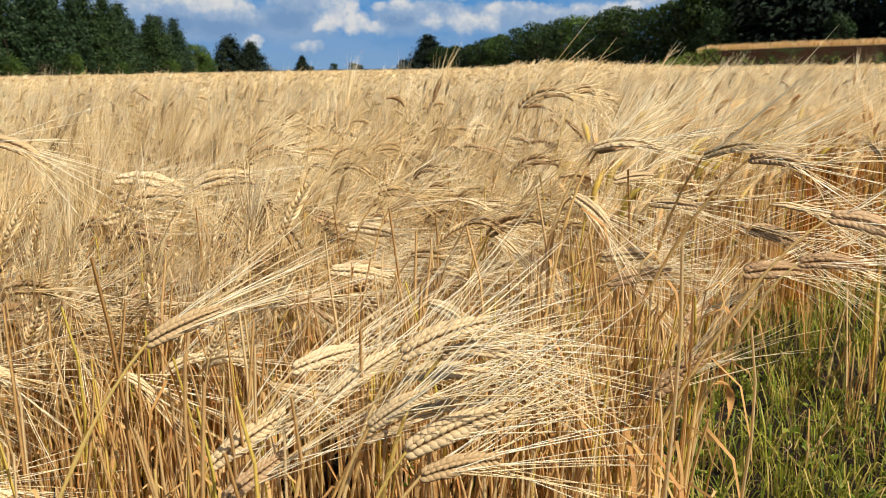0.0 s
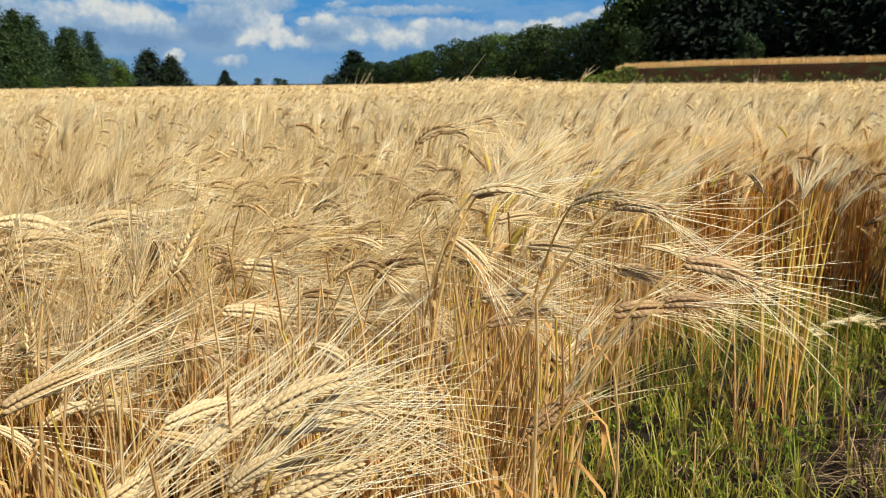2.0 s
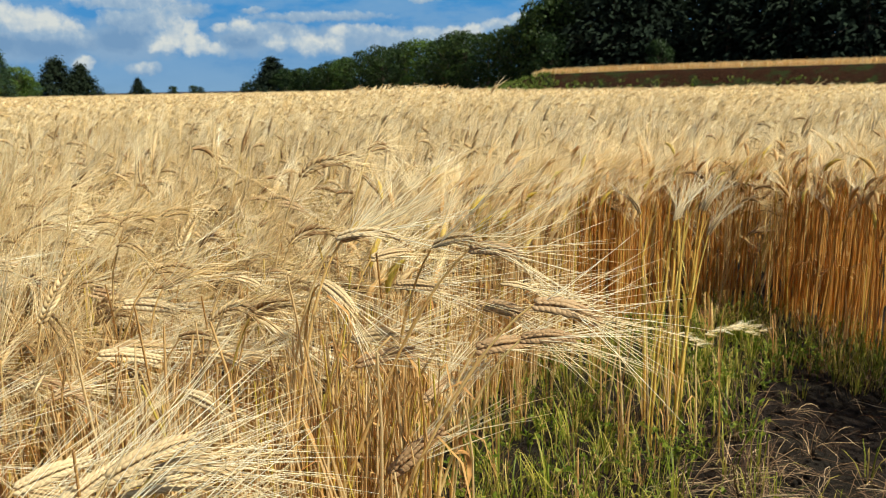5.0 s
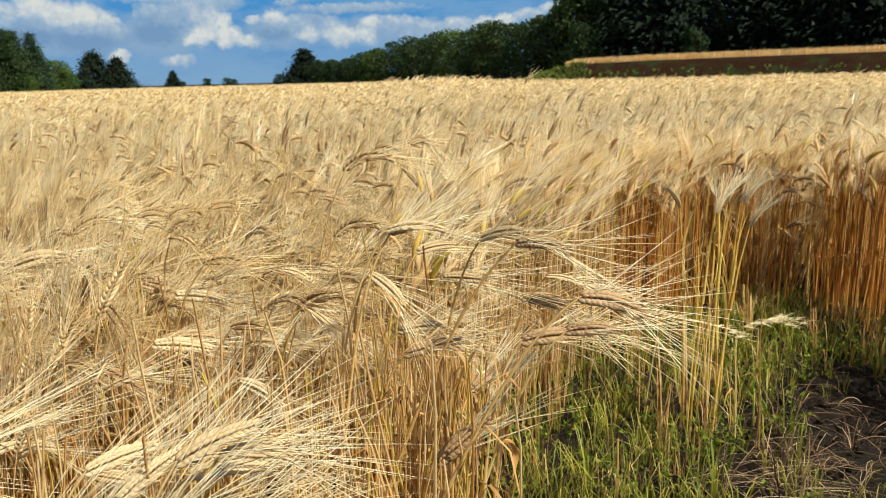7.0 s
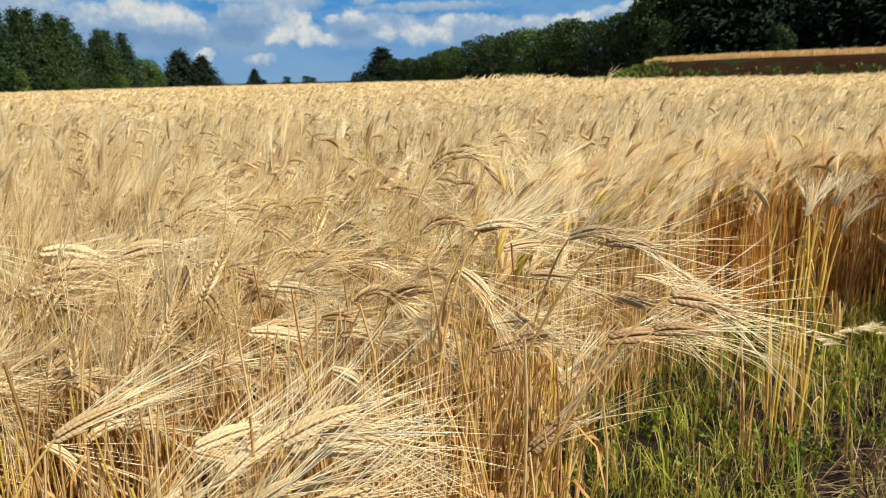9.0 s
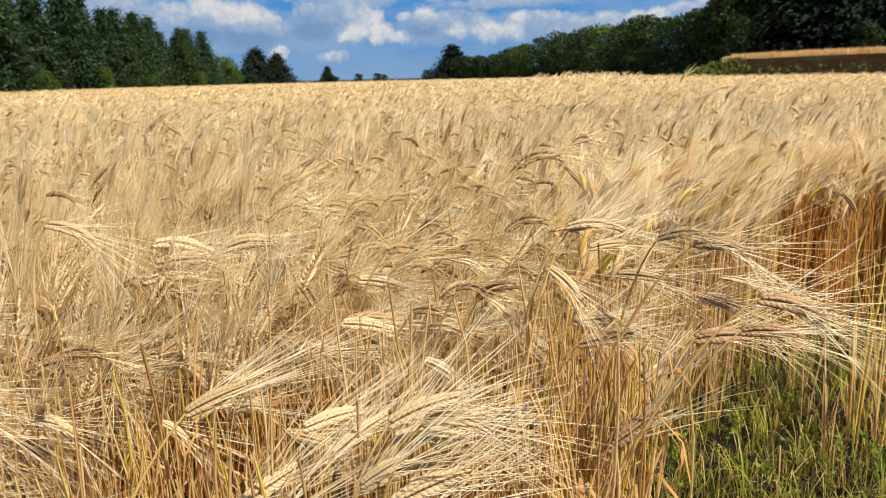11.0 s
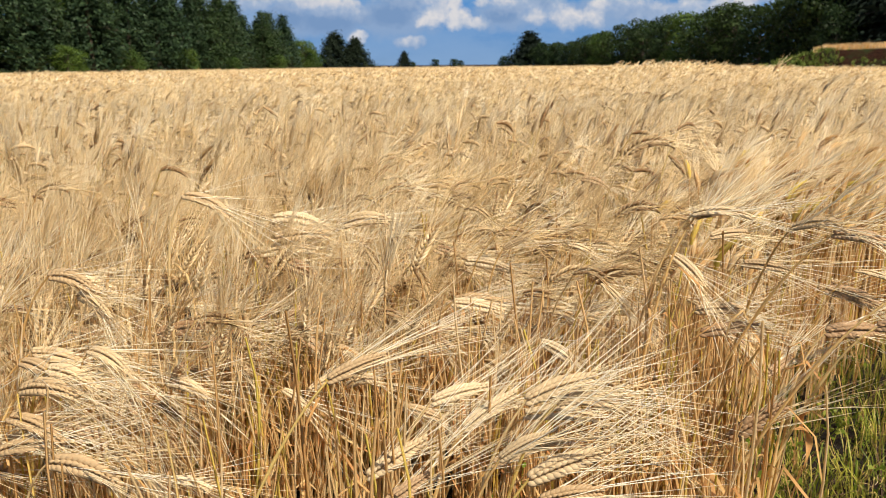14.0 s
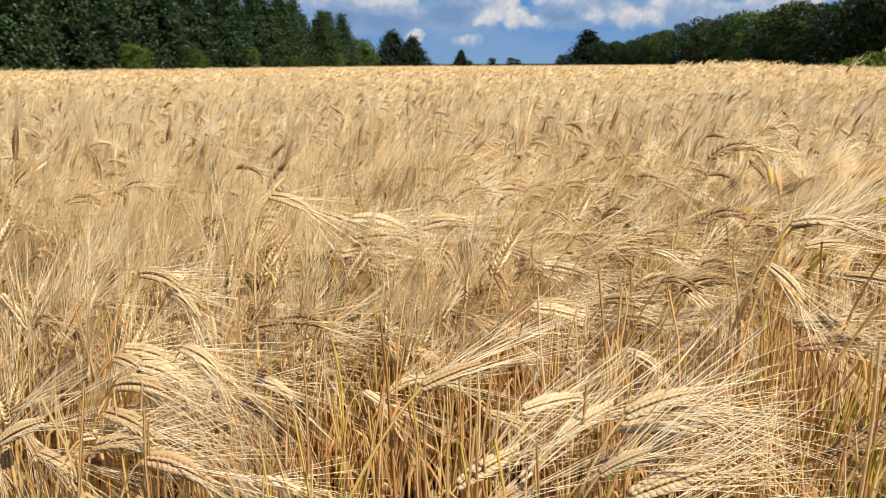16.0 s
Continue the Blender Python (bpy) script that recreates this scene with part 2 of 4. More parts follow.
# ---- barley ----
def barley_shape(r, root, neck, az, elev, bend, length, level, spread=1.0, awn=0.15, face=None):
    """One barley plant: a stem from root to neck, where the ear sets out along az and elev (degrees) and bends down
    by bend; level 0 is the finest. Returns soups for stem, ear, awns and leaves."""
    root, neck = np.asarray(root, float), np.asarray(neck, float)
    az, elev, bend = radians(az), radians(elev), radians(bend)
    h = np.array([math.cos(az), math.sin(az), 0.0])
    d0 = math.cos(elev) * h + np.array([0, 0, math.sin(elev)])
    stem, ear, awns, leaves = Soup(), Soup(), Soup(), []
    up = np.array([0, 0, 1.0])
    tall = neck[2] - root[2]
    n = (16, 7, 4, 3)[level]
    stem_d = d0 * 0.11 * min(1.0, tall / 0.5)
    straight = neck - root
    P = bezier(root, root + straight * 0.45 + up * tall * 0.06 + r.normal(0, 0.01, 3), neck - 0.65 * stem_d - 0.1 * straight, neck, n)
    rad = np.linspace(0.0029, 0.0015, n) * (1, 1, 1.1, 1.7)[level]
    if level == 0:
        for i in (3, 7, 11):
            rad[i] *= 1.45
    if level < 3:
        stem.add(*tube(P, rad, (6, 3, 3)[level]))
    else:
        stem.add(*ribbon(P, [0.004, 0.004], unit(np.cross(P[-1] - P[0], r.normal(0, 1, 3)))))
    # the ear's arc
    nodes = (13, 10, 4, 2)[level]
    C, T, p = [], [], neck.copy()
    for i in range(nodes + 1):
        e = elev - bend * i / nodes
        t = math.cos(e) * h + np.array([0, 0, math.sin(e)])
        C.append(p.copy()), T.append(t)
        p = p + t * length / nodes
    C, T = np.array(C), np.array(T)
    roll = r.normal(0.75, 0.4)
    sideways = np.cross(h, up)
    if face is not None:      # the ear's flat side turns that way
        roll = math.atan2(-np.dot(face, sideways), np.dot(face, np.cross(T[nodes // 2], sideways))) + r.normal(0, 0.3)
    for i in range(nodes):
        t = T[i]
        nrm = np.cross(t, sideways)
        s = unit(math.cos(roll) * sideways + math.sin(roll) * nrm)
        o = np.cross(t, s)
        f = i / nodes
        size = (0.75 + 0.5 * math.sin(math.pi * min(1, f * 1.1 + 0.12))) * length / 0.09
        gl = 0.0125 * size * r.uniform(0.92, 1.08)
        if level == 0:
            sets = [(1, 0.0), (-1, 0.0), (0.2, 1.0), (-0.2, -1.0)]
        elif level == 1:
            sets = [(1, 0.0), (-1, 0.0)]
        else:
            sets = []
        for sd, fr in sets:
            off = (s * sd * 0.0043 + o * fr * 0.0026) * size
            wing = 0.42 if fr == 0 else 0.12
            g = unit(t + wing * unit(off) + r.normal(0, 0.035, 3))
            c = C[i] + off + t * (0.5 if sd > 0 else 0.0) * length / nodes + g * gl * 0.35
            if level == 0:
                k = 1.0 if fr == 0 else 0.66
                ear.add(*spindle(c, g, unit(np.cross(g, np.cross(o, g))), gl * 1.36 * k, 0.0043 * size * k, 0.0034 * size * k, 6, ((-0.36, 0.6), (-0.12, 1.0), (0.18, 0.62))))
            else:
                ear.add(*spindle(c, g, o, gl * 1.75, 0.0043 * size, 0.0038 * size, 4, ((-0.1, 1.0),)))
        # awns
        count = (2, 2, 6, 6)[level]
        for a in range(count + (level == 0 and spread > 1.35 and i % 2)):
            sd = (1, -1, r.uniform(-1, 1))[min(a, 2)] if level < 2 else r.uniform(-1, 1)
            fan = r.uniform(0.04, (0.5, 0.38, 0.28, 0.28)[level]) * spread
            g = unit(t + s * sd * fan + o * r.normal(0, 0.16 if level < 2 else 0.1) * spread + up * (r.normal(0.02, 0.05) + max(0.0, spread - 1.2) * r.uniform(0, 1.7)))
            al = awn * r.uniform(0.75, 1.2) * (1.02 - 0.12 * f)
            b0 = C[i] + s * sd * 0.004 + t * 0.006
            sag = np.array([0, 0, -1.0]) * al * r.uniform(-0.03, 0.07) + sideways * al * r.normal(0, 0.03)
            if level == 0:
                s4 = np.linspace(0, 1, 5)[:, None]
                awns.add(*tube(b0 + g * al * s4 + sag * s4 ** 2, np.array([0.00060, 0.00056, 0.00049, 0.00038, 0.00014]) * r.uniform(0.75, 1.15), 3))
            elif level == 1:
                awns.add(*tube([b0, b0 + g * al * 0.5 + sag * 0.25, b0 + g * al + sag], np.array([0.00072, 0.00062, 0.0002]) * r.uniform(0.8, 1.15), 3))
            else:
                w = unit(np.cross(g, r.normal(0, 1, 3)))
                awns.add(*ribbon([b0, b0 + g * al + sag], [(0, 0, 0.0009, 0.0026)[level]], w))
    if level >= 2:
        k = (0, 0, 4, 3)[level]
        m = nodes + 1
        ear.add(*tube(C, 0.0074 * np.sin(np.pi * np.linspace(0.16, 0.9, m)) * (1, 1, 1.05, 1.5)[level], k))
    # dry leaves
    if level <= 2:
        for _ in range((2, 1, 0)[level] + int(r.random() < 0.35)):
            q = P[int(r.uniform(0.3, 0.75) * (n - 1))]
            a = r.uniform(0, 2 * math.pi)
            out = np.array([math.cos(a), math.sin(a), 0])
            ll = r.uniform(0.07, 0.16)
            pts = [q, q + out * ll * 0.22 + up * ll * 0.28, q + out * ll * 0.5 + up * ll * 0.12, q + out * ll * 0.62 - up * ll * 0.3, q + out * ll * 0.7 - up * ll * 0.62 + r.normal(0, 0.01, 3)]
            leaf = Soup()
            leaves.append(leaf)
            leaf.add(*ribbon(pts, [0.0013, 0.0022, 0.0020, 0.0012], unit(np.cross(out, up) + r.normal(0, 0.35, 3))))
    return stem, ear, awns, leaves


def random_barley(r, level):
    h = min(0.6, r.normal(0.475, 0.075))
    kind = r.random()
    if kind < 0.6:       # nodding
        elev, bend = r.uniform(5, 50), r.uniform(40, 100)
    elif kind < 0.8:    # upright and blown
        elev, bend = r.uniform(35, 70), r.uniform(10, 50)
    else:                # hanging
        elev, bend = r.uniform(-35, 0), r.uniform(15, 45)
    lean = r.uniform(0.03, 0.2)
    return barley_shape(r, (0, 0, 0), (lean, r.normal(0, 0.02), h), 0, elev, bend, r.uniform(0.068, 0.095), level, r.uniform(0.8, 1.4))


def part(name, soup, mat, parent, label=""):
    V, F, M = soup.arrays()
    ob = new(name, mesh_of(name, V, F, mat))
    ob.parent = parent
    return tagged(ob, label)


def barley_plant(shape, label, group="barley plants at the field's edge"):
    stem, ear, awns, leaves = shape
    base = tagged(new("barley_plant"), label, "barley", group)
    part("stem", stem, m_stem, base)
    e = part("ear", ear, m_ear_brown if label == BROWN else m_ear, base)
    part("beard", awns, m_awn, e)
    for leaf in leaves:
        part("leaf", leaf, m_leaf, base)
    return base


NOD = "ripe golden barley plant with a nodding bearded ear"
BROWN = "ripe barley plant with a brownish ear bent by wind"
UP = "pale dry barley plant with an erect spreading beard"
PALE = "pale dry barley plant with an upright bearded ear"


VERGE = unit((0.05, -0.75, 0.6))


def hero(x, y, z, az, elev, bend, length, label=NOD, lean=0.12, spread=1.1, awn=0.15, side=0.0):
    """A barley plant whose ear sets out at (x, y, z)."""
    a = radians(az)
    root = (x - lean * math.cos(a) - side * math.sin(a), y - lean * math.sin(a) + side * math.cos(a), -0.005)
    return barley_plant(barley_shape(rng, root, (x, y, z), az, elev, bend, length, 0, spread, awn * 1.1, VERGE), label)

# ---- ground and field ----
def in_crop(x, y):
    """Where barley stands: all but the grassy notch and the verge behind the camera."""
    x, y = np.asarray(x, float), np.asarray(y, float)
    near = 0.13 + 0.05 * np.sin(3.1 * x) + 0.03 * np.sin(7.7 * x + 1)
    edge = np.interp(y, [0.1, 0.45, 0.8, 1.0, 1.3, 1.7, 2.1, 2.3, 2.4], [0.08, 0.2, 0.25, 0.3, 0.46, 0.78, 1.25, 1.5, 9.0])
    left = (y > near) & (x < edge + 0.03 * np.sin(9 * y))
    right = (x > np.interp(y, [1.0, 1.5, 2.1], [1.9, 1.95, 2.02]) + 0.05 * np.sin(5 * y)) & (y > -1.0) & ((x < 2.2) | (y > 2.2))
    return left | right | (y > 2.38 + 0.06 * np.sin(6 * x))


def swell(x, y):
    """The low rise of the field towards the bank."""
    r, a = np.hypot(x, y), np.degrees(np.arctan2(x, y))
    return 0.30 * np.exp(-((a - 9) / 7.0) ** 2 - ((r - 26) / 12) ** 2) * (r > 7)


def polar_sheet(name, radii, count, height, mat, cx=0.0, cy=0.0, a0=0.0, a1=2 * math.pi):
    full = a1 - a0 > 6.28
    a = np.linspace(a0, a1, count, endpoint=not full)
    R, A = np.meshgrid(radii, a, indexing="ij")
    X, Y = cx + R * np.sin(A), cy + R * np.cos(A)
    V = np.stack([X, Y, height(X, Y)], -1).reshape(-1, 3)
    n, F = count, []
    for i in range(len(radii) - 1):
        j = np.arange(n if full else n - 1)
        p, q, s, t = i * n + j, i * n + (j + 1) % n, (i + 1) * n + (j + 1) % n, (i + 1) * n + j
        F.append(np.stack([p, s, q], -1)), F.append(np.stack([p, t, s], -1))
    return new(name, mesh_of(name, V, np.concatenate(F), mat))


def waves(x, y):
    return (np.sin(1.3 * x + 0.7 * y) + np.sin(0.57 * x - 1.1 * y + 1) + np.sin(2.9 * x + 2.1 * y + 2) * 0.6 + np.sin(5.3 * y - 4.1 * x) * 0.4) / 3


rad = np.concatenate([np.linspace(0.001, 4, 60), np.geomspace(4.2, 4000, 50)])
ground = polar_sheet("ground", rad, 180, lambda x, y: 0.012 * waves(6 * x, 6 * y) * np.exp(-(x * x + y * y) / 30) - 0.005 + swell(x, y), m_soil)
tagged(ground, "dark brown crumbly soil under and beside the crop", "ground", kind="structure")

canopy = polar_sheet("barley_canopy", np.geomspace(8.0, 165, 110), 300,
                     lambda x, y: 0.44 + 0.05 * waves(2 * x, 2 * y) + 0.03 * waves(5.1 * x, 4.7 * y) - 0.25 * (np.hypot(x, y) < 8.2) + swell(x, y), m_canopy, 0, 0, -1.25, 1.45)
tagged(canopy, "distant ripe barley standing as one golden surface", "barley field", kind="stuff")


def scatter(templates, X, Y, turn, size, z=None):
    """Many plants as one triangle soup: each spot takes one of the templates, turned and sized."""
    Vs, Fs, Ms, n = [], [], [], 0
    pick = rng.integers(0, len(templates), len(X))
    for k, (V, F, M) in enumerate(templates):
        i = np.nonzero(pick == k)[0]
        if not len(i):
            continue
        c, s, g = np.cos(turn[i])[:, None], np.sin(turn[i])[:, None], size[i][:, None]
        x, y, zz = V[:, 0][None], V[:, 1][None], V[:, 2][None]
        P = np.stack([g * (c * x - s * y) + X[i][:, None], g * (s * x + c * y) + Y[i][:, None], g * zz + (0 if z is None else z[i][:, None])], -1)
        Vs.append(P.reshape(-1, 3))
        Fs.append((F[None] + (np.arange(len(i)) * len(V))[:, None, None] + n).reshape(-1, 3))
        Ms.append(np.tile(M, len(i)))
        n += len(i) * len(V)
    return np.concatenate(Vs), np.concatenate(Fs), np.concatenate(Ms)


def merged(soups):
    out = Soup()
    flat = [(k, s) for k, x in enumerate(soups) for s in (x if isinstance(x, list) else [x])]
    for k, s in flat:
        if s.n:
            V, F, _ = s.arrays()
            out.add(V, F, k)
    return out.arrays()


CROP_MATS = [m_stem_crop, m_ear_crop, m_awn_crop, m_leaf_crop]
PALE_MATS = [m_stem_crop, m_ear_pale, m_awn_crop, m_leaf_crop]
EYE = np.array([-0.1, -0.65])


def spots(r0, r1, density, a0=-46, a1=48, clear=True):
    """Random spots of the crop in a sector in front of the camera's stand."""
    a0, a1 = radians(a0), radians(a1)
    n = int(density * 0.5 * (a1 - a0) * (r1 * r1 - r0 * r0))
    r, a = np.sqrt(rng.uniform(r0 * r0, r1 * r1, n)), rng.uniform(a0, a1, n)
    x, y = EYE[0] + r * np.sin(a), EYE[1] + r * np.cos(a)
    edge = ~in_crop(x + 0.26, y - 0.14) | ~in_crop(x - 0.28, y)
    keep = in_crop(x, y) & ~(clear & (((x > -0.14) & (y < 0.85)) | (edge & (x > 0.2))))
    return x[keep], y[keep]


def crop(name, level, kinds, r0, r1, density, label, grow=1.0):
    temps = []
    for _ in range(kinds):
        temps.append(merged(random_barley(rng, level)))
    X, Y = spots(r0, r1, density)
    dense = (waves(4.6 * X + 1, 4.1 * Y) > -0.22) | (rng.random(len(X)) < 0.4)
    X, Y = X[dense], Y[dense]
    gust = 0.35 * waves(1.7 * X, 1.7 * Y)
    turn = rng.normal(-0.12, 0.6 if level < 2 else 0.72, len(X)) + gust
    size = rng.normal(1.0, 0.085, len(X)) * (1 + 0.06 * waves(2.3 * X, 2.1 * Y) + 0.06 * waves(7.1 * X, 6.3 * Y)) * grow * (1 + 0.16 * (rng.random(len(X)) < 0.03))
    V, F, M = scatter(temps, X, Y, turn, size, swell(X, Y))
    ob = new(name, mesh_of(name, V, F, CROP_MATS, M))
    return tagged(ob, label, "barley field", kind="stuff")


crop("barley_crop", 1, 24, 1.3, 1.6, 90, "ripe golden barley with bearded ears near the field's edge")
crop("barley_crop", 1, 24, 1.6, 2.6, 210, "dense ripe golden barley with bearded ears blown sideways")
crop("barley_crop", 2, 20, 2.6, 6.5, 235, "dense ripe golden barley further into the field")
crop("barley_crop", 3, 16, 6.5, 18, 75, "ripe golden barley in the middle of the field", grow=1.06)


temps = []
for _ in range(12):
    temps.append(merged(barley_shape(rng, (0, 0, 0), (rng.uniform(0.0, 0.06), rng.normal(0, 0.02), rng.uniform(0.40, 0.53)), 0, rng.uniform(60, 85), rng.uniform(0, 15), rng.uniform(0.07, 0.09), 1, 1.2, 0.17)))
X, Y = spots(1.25, 3.2, 115, -52, -12)
X2, Y2 = spots(1.9, 3.2, 30, -14, 40)
X, Y = np.concatenate([X, X2]), np.concatenate([Y, Y2])
V, F, M = scatter(temps, X, Y, rng.normal(0.1, 0.7, len(X)), rng.normal(1.0, 0.07, len(X)))
tagged(new("barley_crop", mesh_of("barley_crop", V, F, PALE_MATS, M)), "pale barley with erect ears and spreading beards", "barley field", kind="stuff")

temps = []
for _ in range(12):
    temps.append(merged(barley_shape(rng, (0, 0, 0), (rng.uniform(0.0, 0.06), rng.normal(0, 0.02), rng.uniform(0.42, 0.55)), 0, rng.uniform(55, 85), rng.uniform(0, 15), rng.uniform(0.07, 0.09), 2, 1.2, 0.17)))
X, Y = spots(3.2, 6.5, 48)
X2, Y2 = spots(6.5, 14, 14)
X, Y = np.concatenate([X, X2]), np.concatenate([Y, Y2])
V, F, M = scatter(temps, X, Y, rng.normal(0.1, 0.7, len(X)), rng.normal(1.02, 0.09, len(X)), swell(X, Y))
tagged(new("barley_crop", mesh_of("barley_crop", V, F, PALE_MATS, M)), "pale erect barley ears standing among nodding ones", "barley field", kind="stuff")

# lower stems and leaves without ears, between the others
shoots = []
for _ in range(16):
    soups = list(barley_shape(rng, (0, 0, 0), (rng.uniform(-0.03, 0.09), rng.normal(0, 0.025), rng.uniform(0.33, 0.54)), 0, rng.uniform(55, 88), 5, 0.02, 1))
    shoots.append(merged([soups[0], Soup(), Soup(), soups[3]]))
X, Y = spots(0.75, 2.3, 720, clear=False)
X = np.concatenate([X, rng.normal(0.1, 0.09, 150), rng.uniform(0.9, 1.15, 14)])
Y = np.concatenate([Y, rng.normal(0.62, 0.1, 150), rng.uniform(1.15, 1.45, 14)])
V, F, M = scatter(shoots, X, Y, rng.uniform(0, 6.3, len(X)), rng.normal(1.0, 0.12, len(X)))
tagged(new("barley_stems", mesh_of("barley_stems", V, F, [m_shoot, m_ear_crop, m_awn_crop, m_leaf_crop], M)), "dry golden barley stems and curled leaves under the ears", "barley field", kind="stuff")


def tuft(r):
    """Some ears and beards of the far field: pale fans, and a darker ear or two among them."""
    s = Soup()
    for _ in range(5):
        a, e = r.normal(0, 1.0), r.uniform(-0.2, 1.0)
        d = np.array([math.cos(a) * math.cos(e), math.sin(a) * math.cos(e), math.sin(e)])
        p = np.array([r.uniform(-0.14, 0.14), r.uniform(-0.14, 0.14), r.uniform(0.42, 0.54)])
        s.add(*ribbon([p, p + d * r.uniform(0.10, 0.2)], [0.016], unit(np.cross(d, r.normal(0, 1, 3)))), 2)
    for _ in range(3):
        a, e = r.normal(0, 0.6), r.uniform(-0.7, 0.5)
        d = np.array([math.cos(a) * math.cos(e), math.sin(a) * math.cos(e), math.sin(e)])
        p = np.array([r.uniform(-0.12, 0.12), r.uniform(-0.12, 0.12), r.uniform(0.48, 0.60)])
        s.add(*ribbon([p, p + d * 0.13], [0.012], unit(np.cross(d, r.normal(0, 1, 3)))), 1)
    return s.arrays()


X, Y = spots(18, 60, 9)
X2, Y2 = spots(60, 150, 0.9, -44, 40)
X, Y = np.concatenate([X, X2]), np.concatenate([Y, Y2])
V, F, M = scatter([tuft(rng) for _ in range(12)], X, Y, rng.normal(0, 0.6, len(X)), rng.normal(1.05, 0.12, len(X)), swell(X, Y))
tagged(new("barley_crop", mesh_of("barley_crop", V, F, CROP_MATS, M)), "far ripe barley, ears and beards run together", "barley field", kind="stuff")

temps = []
for _ in range(20):
    temps.append(merged(barley_shape(rng, (0, 0, 0), (rng.uniform(0.0, 0.05), rng.normal(0, 0.015), rng.uniform(0.46, 0.63)), 0, rng.uniform(60, 88), rng.uniform(30, 80), rng.uniform(0.06, 0.08), 2, 1.0, 0.13)))
X, Y = rng.uniform(0.15, 2.7, 9000), rng.uniform(0.7, 3.2, 9000)
keep = in_crop(X, Y) & (~in_crop(X + 0.3, Y - 0.16) | ~in_crop(X - 0.32, Y) | ~in_crop(X, Y - 0.3))
keep &= rng.random(len(X)) < np.where(X > 1.9, 0.6, np.where(Y > 1.6, 0.8, 0.12))
X, Y = X[keep], Y[keep]
# stem colour split by light: painted orange shade on one side, plain gold on the sunny
for side, mat, label in ((X > 1.05, m_shade_orange, "wall of barley stems round the grassy gap, orange shade glow in their colour"), (X <= 1.05, m_shoot, "golden barley stems along the sunny side of the gap")):
    x, y = X[side], Y[side]
    V, F, M = scatter(temps, x, y, rng.normal(0.5, 0.9, len(x)), rng.normal(1.02, 0.05, len(x)))
    tagged(new("barley_crop", mesh_of("barley_crop", V, F, [mat, m_shoot, m_awn_crop, m_leaf_crop], M)), label, "barley field", kind="stuff")

# ---- backdrop: sky with cumulus ----
m = Mat("sky_backdrop", 1.0, 0.0)
uv = m.node("ShaderNodeUVMap")
uv.uv_map = "UVMap"


def math_node(op, a, b=None):
    n = m.t.nodes.new("ShaderNodeMath")
    n.operation = op
    for sock, v in zip(n.inputs, (a, b)):
        if v is None:
            continue
        if isinstance(v, (int, float)):
            sock.default_value = v
        else:
            m.link(v, sock)
    return n.outputs[0]


warp_n = m.node("ShaderNodeTexNoise", Scale=0.9, Detail=7.0, Roughness=0.62)
m.link(uv.outputs[0], warp_n.inputs["Vector"])
warp = m.node("ShaderNodeVectorMath")
warp.operation = "MULTIPLY_ADD"
m.link(warp_n.outputs["Color"], warp.inputs[0])
warp.inputs[1].default_value, warp.inputs[2].default_value = (1.1, 1.0, 0), (-0.55, -0.5, 0)
wuv = m.node("ShaderNodeVectorMath")
wuv.operation = "ADD"
m.link(uv.outputs[0], wuv.inputs[0])
m.link(warp.outputs[0], wuv.inputs[1])


def puff(cu, cv, ru, rv):
    """How deep the place lies in a round puff of that centre and those radii, in degrees of azimuth and height."""
    l, g, n = (m.node("ShaderNodeVectorMath") for _ in range(3))
    l.operation, g.operation, n.operation = "SUBTRACT", "MULTIPLY", "LENGTH"
    m.link(wuv.outputs[0], l.inputs[0])
    l.inputs[1].default_value, g.inputs[1].default_value = (cu, cv, 0), (1 / ru, 1 / rv, 0)
    m.link(l.outputs[0], g.inputs[0])
    m.link(g.outputs[0], n.inputs[0])
    return math_node("SUBTRACT", 1.0, n.outputs["Value"])


# the clouds' puffs: azimuth, height, half width, half height in degrees, and how fully the sun meets them
WEST = [(-22.5, 5.0, 2.4, 1.2, 0.6), (-18.6, 4.5, 1.5, 0.8, 0.7), (-16.6, 4.7, 1.3, 1.0, 0.9), (-15.2, 4.4, 1.2, 0.8, 1.0), (-13.8, 4.3, 1.0, 0.9, 1.0), (-12.5, 3.9, 0.9, 0.75, 0.85), (-11.8, 3.4, 0.8, 0.6, 0.6),
        (-17.0, 3.3, 1.6, 0.8, 0.1), (-14.0, 3.0, 2.0, 0.8, 0.05), (-12.0, 1.95, 0.75, 0.42, 1.0)]
TOWER = [(-8.6, 5.75, 3.6, 0.45, 0.55), (-5.6, 5.3, 1.7, 0.42, 0.55), (-9.8, 4.7, 1.0, 0.7, 0.55), (-8.6, 4.4, 1.3, 1.1, 0.4), (-7.4, 4.8, 1.3, 1.0, 0.65), (-6.3, 4.5, 0.9, 0.8, 0.8), (-5.2, 4.2, 0.6, 0.55, 0.9),
         (-6.4, 3.6, 1.1, 0.8, 1.05), (-5.0, 3.4, 0.9, 0.6, 1.0), (-7.1, 3.0, 1.0, 0.5, 1.1), (-5.0, 2.9, 1.1, 0.5, 1.0), (-3.6, 2.8, 0.8, 0.35, 0.85), (-9.6, 3.4, 1.5, 0.8, 0.0), (-8.3, 1.5, 1.1, 0.42, 0.75)]
